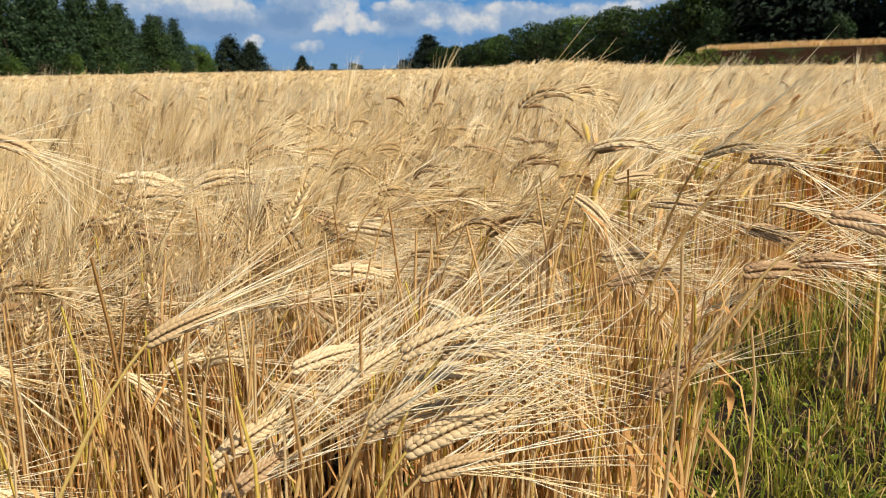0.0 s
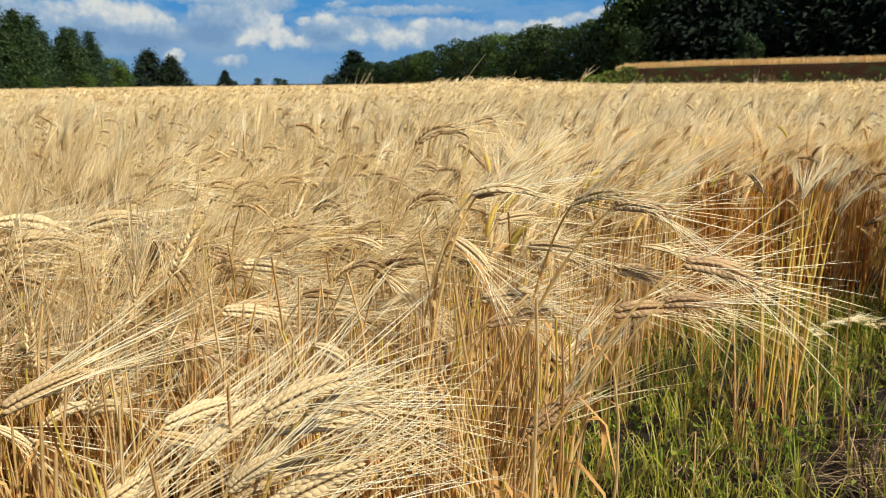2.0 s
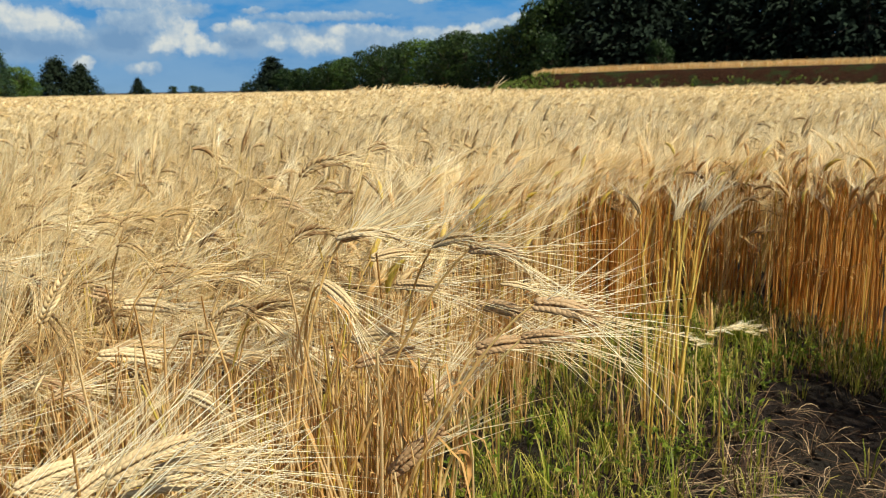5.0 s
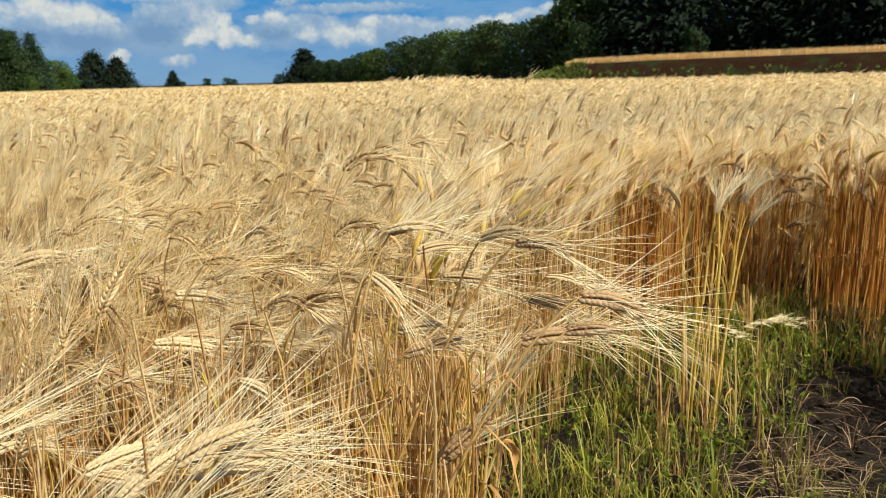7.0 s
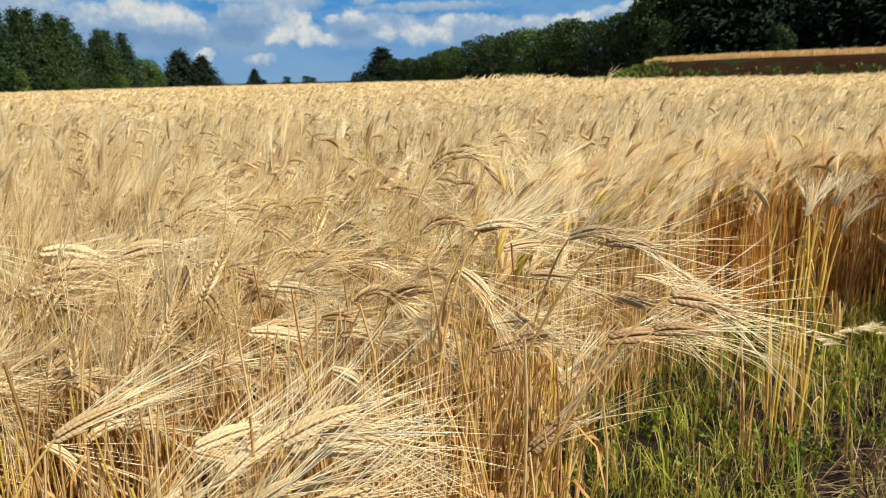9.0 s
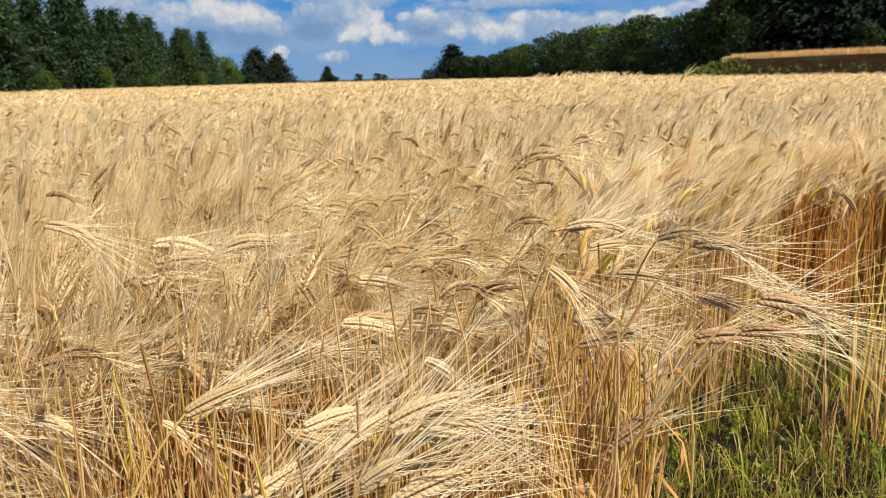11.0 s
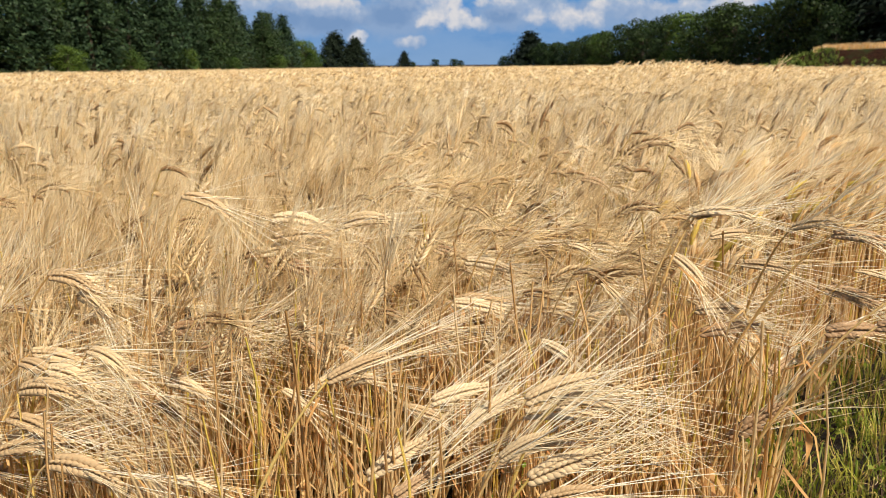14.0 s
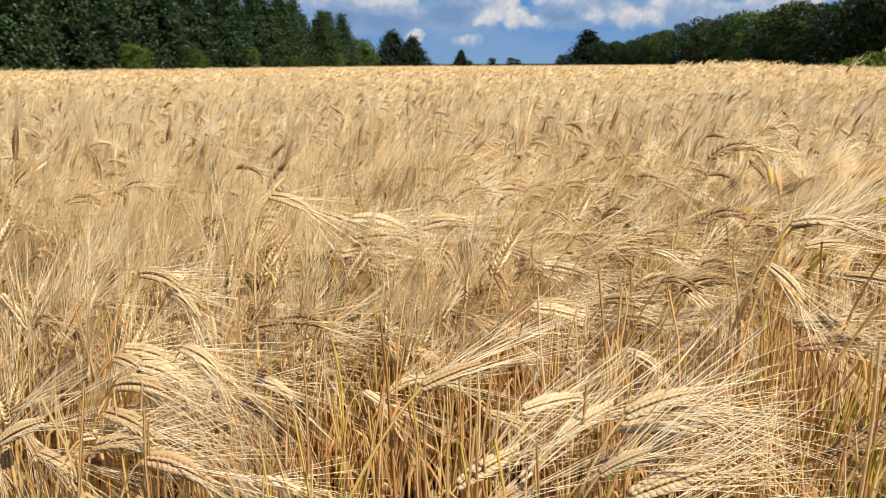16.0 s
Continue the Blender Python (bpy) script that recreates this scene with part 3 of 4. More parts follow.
MIDDLE = [(-3.3, 4.2, 0.55, 0.35, 0.8), (-1.9, 4.3, 0.8, 0.5, 0.9), (-0.9, 4.0, 0.7, 0.5, 0.75), (-1.9, 3.4, 1.2, 0.6, 0.2), (0.3, 3.3, 0.9, 0.6, 1.0), (2.1, 3.5, 0.8, 0.6, 1.0), (2.8, 2.95, 0.9, 0.7, 0.95),
          (4.3, 3.1, 0.75, 0.7, 0.95), (4.9, 3.9, 0.9, 0.45, 0.85), (6.4, 3.8, 0.9, 0.5, 0.6), (1.0, 4.0, 1.8, 0.5, 0.35), (3.4, 4.9, 4.4, 0.32, 0.5), (-1.0, 5.3, 0.9, 0.2, 0.5), (10.6, 5.9, 0.9, 0.2, 0.6)]
EAST = [(8.0, 3.3, 1.9, 0.8, 0.6), (10.6, 3.3, 1.6, 0.7, 0.65), (12.8, 3.5, 1.3, 0.6, 0.8), (14.0, 3.8, 0.8, 0.5, 1.0), (15.8, 4.1, 1.1, 0.5, 0.7), (17.4, 4.4, 1.2, 0.5, 0.7), (19.5, 4.6, 1.5, 0.5, 0.6), (26.0, 5.5, 4.0, 1.2, 0.6)]
den, wsum, ssum = None, None, None
sep = m.node("ShaderNodeSeparateXYZ")
m.link(wuv.outputs[0], sep.inputs[0])
for cu, cv, ru, rv, lit in WEST + TOWER + MIDDLE + EAST:
    d = puff(cu, cv, ru * 1.25, rv * 1.25)
    den = d if den is None else math_node("MAXIMUM", den, d)
    w = math_node("MAXIMUM", math_node("ADD", d, 0.2), 0.001)
    s = math_node("MULTIPLY", w, math_node("ADD", math_node("MULTIPLY", math_node("SUBTRACT", sep.outputs["Y"], cv), 0.35 / rv), lit * 1.45 - 0.95))
    wsum = w if wsum is None else math_node("ADD", wsum, w)
    ssum = s if ssum is None else math_node("ADD", ssum, s)
fluff = m.node("ShaderNodeTexNoise", Scale=1.6, Detail=8.0, Roughness=0.6)
m.link(uv.outputs[0], fluff.inputs["Vector"])
den = math_node("ADD", den, math_node("MULTIPLY", math_node("SUBTRACT", fluff.outputs["Fac"], 0.5), 0.7))
low = None
# grey-blue bases under the cloud banks
for cu, cv, ru, rv in ((-15.5, 3.0, 4.5, 1.1), (-9.5, 3.2, 3.2, 1.3), (-1.5, 3.3, 2.6, 1.0), (4.5, 3.3, 3.6, 0.9), (-23, 4.0, 5.0, 1.3), (10.5, 3.0, 4.0, 0.8)):
    d = puff(cu, cv, ru * 1.3, rv * 1.3)
    low = d if low is None else math_node("MAXIMUM", low, d)
low = math_node("ADD", low, math_node("MULTIPLY", math_node("SUBTRACT", fluff.outputs["Fac"], 0.5), 0.5))
under = m.ramp(low, [(0.0, (0, 0, 0)), (0.4, (0.8, 0.8, 0.8)), (0.7, (1, 1, 1))])
veil_n = m.node("ShaderNodeTexNoise", Scale=0.16, Detail=6.0, Roughness=0.6)
squash = m.node("ShaderNodeMapping", Scale=(1, 2.6, 1))
m.link(uv.outputs[0], squash.inputs["Vector"])
m.link(squash.outputs["Vector"], veil_n.inputs["Vector"])
veil = m.ramp(veil_n.outputs["Fac"], [(0.40, (0, 0, 0)), (0.52, (0.55, 0.55, 0.55)), (0.7, (0.85, 0.85, 0.85))])
cover = m.ramp(den, [(0.0, (0, 0, 0)), (0.2, (0.5, 0.5, 0.5)), (0.5, (1, 1, 1))])
shade = math_node("ADD", math_node("DIVIDE", ssum, wsum), math_node("MULTIPLY", math_node("SUBTRACT", fluff.outputs["Fac"], 0.5), 1.3))
shade = math_node("ADD", math_node("MULTIPLY", shade, 0.5), 0.5)
white = m.ramp(shade, [(0.15, (0.28, 0.47, 0.78)), (0.5, (0.52, 0.68, 0.92)), (0.8, (1.04, 1.04, 1.05))])
sep2 = m.node("ShaderNodeSeparateXYZ")
m.link(uv.outputs[0], sep2.inputs[0])
blue = m.ramp(math_node("MULTIPLY", sep2.outputs["Y"], 0.1), [(0.0, (0.32, 0.54, 0.84)), (0.22, (0.17, 0.43, 0.86)), (0.6, (0.09, 0.40, 0.92))])
em, clear, mx = m.node("ShaderNodeEmission", Strength=0.41), m.node("ShaderNodeBsdfTransparent"), m.node("ShaderNodeMixShader")
blue = m.mix(veil, blue, (0.33, 0.57, 0.92))
blue = m.mix(under, blue, (0.39, 0.58, 0.87))
m.link(m.mix(cover, blue, white), em.inputs["Color"])
m.link(m.ramp(math_node("MULTIPLY", sep2.outputs["Y"], 0.05), [(0.55, (1, 1, 1)), (0.95, (0, 0, 0))]), mx.inputs["Fac"])
m.link(clear.outputs[0], mx.inputs[1])
m.link(em.outputs[0], mx.inputs[2])
m.link(mx.outputs[0], m.t.nodes["Material Output"].inputs["Surface"])
m_sky = m.m

us, vs = np.linspace(-180, 180, 145), np.linspace(-1, 20, 22)
U, W = np.meshgrid(us, vs)
V = np.stack([3000 * np.sin(np.radians(U)), 3000 * np.cos(np.radians(U)), 3000 * np.tan(np.radians(W))], -1).reshape(-1, 3)
i, j = np.meshgrid(np.arange(21), np.arange(144), indexing="ij")
p = (i * 145 + j).ravel()
F = np.concatenate([np.stack([p, p + 1, p + 146], -1), np.stack([p, p + 146, p + 145], -1)])
me = mesh_of("backdrop", V, F, m_sky)
layer = me.uv_layers.new(name="UVMap")
flat = np.stack([U.ravel(), W.ravel()], -1)[F.ravel()].astype(np.float32)
layer.data.foreach_set("uv", flat.ravel())
tagged(new("backdrop", me), "blue sky with white and grey cumulus clouds", "sky", kind="structure")

# ---- woods ----
def leaf_cloud(r, C, R, count, size, flat=1.0):
    """Leaf clumps on the shells of lobes with the centres C and radii R."""
    pick = r.choice(len(C), count, p=R ** 2 / np.sum(R ** 2))
    d = unit(r.normal(0, 1, (count, 3)))
    d[:, 2] = np.where(d[:, 2] < -0.3, -d[:, 2], d[:, 2])
    P = C[pick] + d * R[pick][:, None] * r.uniform(0.72, 1.08, count)[:, None] * np.array([1, 1, flat])
    n = unit(d + r.normal(0, 0.55, (count, 3)))
    a = unit(np.cross(n, r.normal(0, 1, (count, 3))))
    b = np.cross(n, a)
    s = size * r.uniform(0.55, 1.25, count)[:, None]
    V = np.stack([P - a * s, P + a * s * 0.8 - b * s * 0.55, P + a * s * 0.5 + b * s * 0.8], 1).reshape(-1, 3)
    F = np.arange(count * 3).reshape(-1, 3)
    return V, F


def broadleaf(r, tall, wide, count, size):
    """Trunk and crown of a broadleaved tree."""
    trunk, crown = Soup(), Soup()
    lean = r.normal(0, 0.03 * tall, 3) * (1, 1, 0)
    s = np.linspace(0, 1, 7)[:, None]
    trunk.add(*tube(np.array([0, 0, 1.0]) * tall * 0.75 * s + lean * s ** 2, np.linspace(0.032, 0.008, 7) * tall, 8))
    lobes, radii = [], []
    for i in range(26):
        a, f = i * 2.4 + r.uniform(-0.4, 0.4), (i + r.uniform(0, 1)) / 26
        z = tall * (0.03 + 0.81 * f)
        out = wide * 0.5 * math.sqrt(max(0.06, 1 - ((f - 0.35) / 0.75) ** 2)) * r.uniform(0.5, 0.85)
        c = np.array([math.cos(a) * out, math.sin(a) * out, z])
        lobes.append(c), radii.append(wide * r.uniform(0.15, 0.25))
        b = np.array([0, 0, tall * (0.06 + 0.5 * f)])
        trunk.add(*tube([b, b * 0.4 + c * 0.6 - np.array([0, 0, 0.05 * tall]), c], np.array([0.011, 0.007, 0.002]) * tall, 3))
    lobes.append(np.array([0, 0, tall * 0.86])), radii.append(wide * 0.16)
    crown.add(*leaf_cloud(r, np.array(lobes), np.array(radii), count, size))
    return trunk, crown


def conifer(r, tall, wide, count, size, bare=0.08):
    """Trunk and drooping tiers of a spruce."""
    trunk, crown = Soup(), Soup()
    s = np.linspace(0, 1, 7)[:, None]
    trunk.add(*tube(np.array([0, 0, 1.0]) * tall * 0.98 * s, np.linspace(0.022, 0.003, 7) * tall, 8))
    tiers = 15
    for i in range(tiers):
        f = bare + (0.97 - bare) * (i / tiers) ** 0.9
        reach = wide * 0.5 * (1 - f) ** 0.95 * r.uniform(0.8, 1.15) + 0.02 * wide
        n = 11
        for j in range(n):
            a = j * 2 * math.pi / n + i * 0.9 + r.uniform(-0.3, 0.3)
            o = np.array([math.cos(a), math.sin(a), 0])
            L = reach * r.uniform(0.75, 1.15)
            b = np.array([0, 0, tall * f])
            tip = b + o * L - np.array([0, 0, 0.22 * L])
            if i % 5 == 0:
                trunk.add(*tube([b, (b + tip) / 2 + np.array([0, 0, 0.04 * L]), tip], np.array([0.005, 0.003, 0.001]) * tall, 3))
            m = max(3, int(count / (tiers * n) * (0.4 + 1.2 * (1 - f))))
            u = np.sqrt(r.uniform(0.02, 1.1, m))[:, None]
            P = b + (tip - b) * u + r.normal(0, 0.09 * wide * 0.5, (m, 3)) * (0.4 + 0.6 * u)
            g = unit(o + np.array([0, 0, -0.5]) + r.normal(0, 0.45, (m, 3)))
            w = unit(np.cross(g, np.array([0, 0, 1.0]) + r.normal(0, 0.5, (m, 3))))
            z = size * r.uniform(0.6, 1.3, m)[:, None]
            V = np.stack([P - g * z * 0.6 - w * z * 0.4, P + g * z, P - g * z * 0.5 + w * z * 0.4], 1).reshape(-1, 3)
            crown.add(V, np.arange(m * 3).reshape(-1, 3))
    return trunk, crown


def tree_of(shape, mat, label, category="tree", name="tree", group=""):
    trunk, crown = shape
    base = tagged(new(name), label, category, group)
    part("trunk", trunk, m_bark, base)
    part("crown", crown, mat, base)
    return base


LEFT, RIGHT, FAR = "trees of the wood beyond the field", "trees of the dark wood behind the bank", "trees on the far horizon"
oaks = [tree_of(broadleaf(rng, 10.0, w, 5800, 0.20), m_broad, "dark green broadleaved tree at the field's far edge", group=LEFT) for w in (6.5, 7.5, 5.5, 8.0)]
limes = [tree_of(broadleaf(rng, 10.0, w, 6500, 0.20), m_bright, "fresh green broadleaved tree lit by the sun", group=LEFT) for w in (7.0, 8.5)]
spruces = [tree_of(conifer(rng, 10.0, w, 9000, 0.18), m_needle, "dark green spruce with drooping branches", group=LEFT) for w in (5.0, 5.8, 6.6)]
behind = [tree_of(conifer(rng, 10.0, w, 4000, 0.27), m_needle, "dark green spruce deeper in the wood", group=LEFT) for w in (5.2, 6.2)]
pines = [tree_of(conifer(rng, 10.0, w, 7000, 0.46, 0.02), m_needle_shade, "broad dark conifer standing alone on the horizon", group=FAR) for w in (14.5, 12.5)]
shaded_conifers = [tree_of(conifer(rng, 10.0, w, 4200, 0.33, 0.02), m_needle_shade, "conifer with dense drooping branches, shade painted into its needle colour", group=RIGHT) for w in (6.5, 9.0)]
placed = set()


def plant(kinds, x, y, tall, label="", group="", z=-0.1, wide=1.0):
    ob = kinds[int(rng.integers(len(kinds)))]
    g = tall / 10.0
    m = pose(x, y, z, 0, 0, rng.uniform(0, 360)) @ Matrix.Diagonal((g * wide, g * wide, g, 1))
    if ob.name not in placed:
        placed.add(ob.name)
        ob.matrix_basis = m
    else:
        ob = copy_thing(ob, Matrix())
        ob.matrix_basis = m
    return tagged(ob, label, group=group)


# the wood to one side, in three ranks
for rank, (off, extra) in enumerate(((0, 0.0), (7, 2.4))):
    for i in range(26):
        f = (i + rng.uniform(-0.3, 0.3)) / 25
        y = 42 + 122 * f
        x = -57 + 11.5 * f - off + rng.uniform(-1.6, 1.2)
        tall = np.interp(f, [0, 0.55, 0.85, 0.95, 1.0], [17.0, 13.6, 10.8, 8.2, 6.0]) + extra * (f < 0.93) * rng.uniform(0.4, 1.0) + rng.uniform(-1.6, 0.8)
        pick = rng.random()
        kinds = limes if f > 0.95 or pick < 0.03 else behind if rank else oaks if pick < 0.12 else spruces
        plant(kinds, x, y, tall * (0.85 if kinds is oaks else 1.0), wide=rng.uniform(1.05, 1.3) + 0.45 * max(0.0, f - 0.6))
for x, y, tall in ((-47.5, 108, 3.6), (-49.5, 96, 3.2), (-44.5, 140, 3.0), (-43.5, 160, 3.4), (-50.5, 84, 3.4), (-46, 122, 2.6)):
    plant(limes, x, y, tall, "low bright green bush at the wood's edge", wide=1.5)
# lone trees on the horizon
plant(pines[:1], -41.4, 170, 8.0, wide=1.1)
plant(pines[1:], -37.2, 171, 6.8, wide=1.2)
plant(pines[1:], -40.3, 260, 5.4, wide=1.0)
for x, tall in ((-37.6, 2.2), (-30.4, 3.0), (-24.2, 3.0), (-22.0, 2.6)):
    plant(oaks, x, 260, tall, "small round tree far off on the horizon", FAR, wide=1.6)
# the hedge of trees that runs towards the dark wood
plant(pines[1:], 0.0, 200, 8.8, wide=1.35)
for x, y, tall, kinds in ((-6.5, 205, 3.2, oaks), (-3.5, 203, 3.6, oaks), (3.2, 192, 6.6, oaks), (6.0, 180, 6.0, oaks), (8.5, 170, 6.0, oaks), (10.5, 160, 6.4, oaks),
                          (13.0, 150, 6.8, limes), (15.5, 142, 7.4, oaks), (18.0, 134, 7.8, oaks), (20.5, 126, 8.3, oaks), (22.5, 119, 8.2, limes), (24.2, 112, 8.0, oaks),
                          (25.6, 106, 8.2, oaks), (27.0, 100, 8.0, oaks), (28.2, 95, 8.0, oaks), (14.0, 165, 7.0, oaks), (21.0, 140, 8.0, oaks), (26.5, 118, 8.4, oaks), (4.6, 186, 5.6, oaks), (7.2, 176, 5.0, oaks), (1.5, 197, 5.2, oaks), (12.0, 156, 6.0, oaks), (9.6, 166, 5.6, oaks), (17.0, 139, 6.6, oaks)):
    plant(kinds, x, y, tall * rng.uniform(0.94, 1.06), "green hedgerow tree beyond the barley", "trees of the hedgerow", wide=rng.uniform(1.1, 1.5))
# the wood behind the bank: its shade is put into the crowns' colour
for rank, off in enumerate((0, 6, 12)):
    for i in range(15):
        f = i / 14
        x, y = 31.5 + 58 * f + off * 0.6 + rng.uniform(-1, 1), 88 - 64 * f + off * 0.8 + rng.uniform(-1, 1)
        plant(shaded_conifers, x, y, rng.uniform(14, 18) * (0.8 if f < 0.05 else 1), "tall conifer of the wood behind the bank, shade in its colour", RIGHT, wide=1.0)
plant(oaks, 37.5, 74, 5.6, "small green tree before the dark wood", RIGHT)
plant(oaks, 30.0, 84, 6.5, "small green tree before the dark wood", RIGHT)
for x, y, tall in ((29.2, 92, 9.0), (30.4, 90, 10.5), (31.6, 89, 12.0)):
    plant(oaks, x, y, tall, "dark green tree where hedgerow and wood meet", "trees of the hedgerow", wide=0.9)

# ---- bank with a strip of crop on it ----
RIDGE = np.array([(13.4, 54.4), (14.8, 53.8), (16.3, 53.0), (17.9, 52.0), (22, 48.8), (27, 45), (33.3, 40), (42, 32), (55, 20), (75, 2)])
TOP = np.array([0.0, 0.55, 1.15, 1.62, 1.72, 1.75, 1.78, 1.8, 1.8, 1.8])
s = np.concatenate([[0], np.cumsum(np.linalg.norm(np.diff(RIDGE, axis=0), axis=1))])
q = np.linspace(0, s[-1], 160)
line = np.stack([np.interp(q, s, RIDGE[:, 0]), np.interp(q, s, RIDGE[:, 1])], -1)
top = np.interp(q, s, TOP)
tang = unit(np.gradient(line, axis=0))
norm = np.stack([-tang[:, 1], tang[:, 0]], -1)      # away from the field
norm *= np.sign(norm[:, 1:2] + 1e-6)
rows = []
for d, g in ((-3.4, 0.0), (-2.2, 0.32), (-1.3, 0.62), (-0.6, 0.88), (0.0, 1.0), (1.0, 1.02), (8.0, 1.02), (26.0, 1.02), (30, 0.0)):
    w = line + norm * (d + 0.25 * waves(0.9 * q, d * 2 + 0 * q)[:, None] * (d < 1))
    rows.append(np.column_stack([w, top * g + 0.10 * waves(1.9 * q, 3.3 * d + 0 * q) * (0 < g < 1)]))
V = np.concatenate(rows)
n = len(q)
F = np.concatenate([np.concatenate([np.stack([i * n + np.arange(n - 1), i * n + np.arange(1, n), (i + 1) * n + np.arange(1, n)], -1),
                                    np.stack([i * n + np.arange(n - 1), (i + 1) * n + np.arange(1, n), (i + 1) * n + np.arange(n - 1)], -1)]) for i in range(len(rows) - 1)])
tagged(new("bank", mesh_of("bank", V, F, m_bank)), "bare brown earth bank with patches of grass", "bank", kind="structure")


m_strip = straw("strip_straw", [(0.0, (0.62, 0.33, 0.11)), (0.5, (0.74, 0.46, 0.19)), (1.0, (0.82, 0.60, 0.30))], 0.6, 0.4)
m_verge = green("verge_grass", [(0.0, (0.075, 0.12, 0.022)), (0.5, (0.13, 0.18, 0.035)), (1.0, (0.24, 0.26, 0.08))], 0.6, 0.35, 2.0)


def stand(r):
    """A handful of upright barley for the strip on the bank."""
    t = Soup()
    for _ in range(8):
        p = np.array([r.uniform(-0.2, 0.2), r.uniform(-0.2, 0.2), 0])
        t.add(*ribbon([p, p + (0.02, 0, 0.3), p + (0.07, 0, r.uniform(0.48, 0.6))], [0.010, 0.013], unit(r.normal(0, 1, 3) * (1, 1, 0.1))), (0, 0, 1, 2)[int(r.integers(0, 4))])
    return t.arrays()


k = rng.integers(9, n - 20, 4000)
d = rng.uniform(0.15, 2.4, len(k))
P = line[k] + norm[k] * d[:, None] + rng.normal(0, 0.15, (len(k), 2))
V, F, M = scatter([stand(rng) for _ in range(10)], P[:, 0], P[:, 1], rng.normal(0, 0.5, len(k)), rng.normal(0.78, 0.05, len(k)), top[k])
tagged(new("barley_strip", mesh_of("barley_strip", V, F, [m_strip, m_shoot, m_awn_crop], M)), "golden strip of ripe crop on top of the bank", "barley field", kind="stuff")
g0 = np.concatenate([rng.integers(1, 12, 900), (12 + 40 * rng.random(350) ** 2).astype(int)])
gd = np.where(g0 < 12, rng.uniform(-3.0, 0.6, len(g0)), rng.uniform(-3.4, -1.2, len(g0)))
P = line[g0] + norm[g0] * gd[:, None] + rng.normal(0, 0.3, (len(g0), 2))
zz = top[g0] * np.interp(gd, [-3.4, -2.2, -1.3, -0.6, 0.0], [0, 0.32, 0.62, 0.88, 1.0]) - 0.03


def blade_tuft(r, tall, wide, n, spread):
    t = Soup()
    for _ in range(n):
        a = r.uniform(0, 2 * math.pi)
        o = np.array([math.cos(a), math.sin(a), 0])
        h, b = tall * r.uniform(0.5, 1.1), spread * r.uniform(0.1, 1.0)
        p = o * r.uniform(0, 0.3) * spread
        t.add(*ribbon([p, p + o * b * 0.25 + (0, 0, h * 0.55), p + o * b * 0.7 + (0, 0, h * 0.92), p + o * b * 1.15 + (0, 0, h * r.uniform(0.75, 1.05))], [wide, wide * 0.85, wide * 0.55], unit(np.cross(o, (0, 0, 1.0)) + r.normal(0, 0.2, 3))))
    return t.arrays()


V, F, M = scatter([blade_tuft(rng, 0.22, 0.03, 6, 0.2) for _ in range(6)], P[:, 0], P[:, 1], rng.uniform(0, 6, len(P)), rng.uniform(0.6, 1.2, len(P)), zz)
tagged(new("bank_grass", mesh_of("bank_grass", V, F, m_verge, M)), "rough green grass on the end of the bank", "grass", kind="stuff")

# ---- the notch: grass, weeds, straw ----
def notch(n):
    x, y = rng.uniform(-0.2, 2.15, n), rng.uniform(-0.2, 2.75, n)
    dirt = np.hypot((x - 1.52) / 0.54, (y - 0.92) / 0.66) + 0.4 * waves(6 * x, 6 * y)
    keep = (~in_crop(x + 0.2, y) | ~in_crop(x, y)) & (y > 0.05)
    return x[keep], y[keep], dirt[keep]


x, y, dirt = notch(2900)
keep = dirt > 0.9 + rng.normal(0, 0.2, len(x))
x, y = x[keep], y[keep]
V, F, M = scatter([blade_tuft(rng, 0.10, 0.0015, 8, 0.08) for _ in range(10)], x, y, rng.uniform(0, 6, len(x)), rng.uniform(0.45, 1.35, len(x)))
tagged(new("grass", mesh_of("grass", V, F, m_grass, M)), "green grass at the foot of the barley", "grass", kind="stuff")


x, y, dirt = notch(700)
keep = (dirt > 1.0) & (rng.random(len(x)) < 0.45)
V, F, M = scatter([blade_tuft(rng, 0.16, 0.0016, 5, 0.05) for _ in range(8)], x[keep], y[keep], rng.uniform(0, 6, keep.sum()), rng.uniform(0.5, 1.6, keep.sum()))
tagged(new("dry_grass", mesh_of("dry_grass", V, F, m_leaf_crop, M)), "dry ochre blades and stubble standing in the grass", "grass", kind="stuff")


def weed(r):
    t = Soup()
    for _ in range(4):
        a, h = r.uniform(0, 6.3), r.uniform(0.03, 0.11)
        o = np.array([math.cos(a), math.sin(a), 0])
        P = bezier(np.zeros(3), np.array([0, 0, h * 0.5]), o * 0.02 + (0, 0, h), o * 0.05 + (0, 0, h), 5)
        t.add(*tube(P, np.linspace(0.0009, 0.0004, 5), 3))
        for q in P[1:]:
            for _ in range(3):
                g = unit(r.normal(0, 1, 3) + (0, 0, 0.4))
                w = unit(np.cross(g, r.normal(0, 1, 3)))
                L = r.uniform(0.006, 0.014)
                t.add([q, q + g * L * 0.5 + w * L * 0.32, q + g * L, q + g * L * 0.5 - w * L * 0.32], [(0, 1, 2), (0, 2, 3)])
    return t.arrays()


x, y, dirt = notch(420)
keep = dirt > 0.85
V, F, M = scatter([weed(rng) for _ in range(8)], x[keep], y[keep], rng.uniform(0, 6, keep.sum()), rng.uniform(0.7, 1.4, keep.sum()))
tagged(new("weeds", mesh_of("weeds", V, F, m_weed, M)), "low yellow-green weeds between the grass", "weeds", kind="stuff")

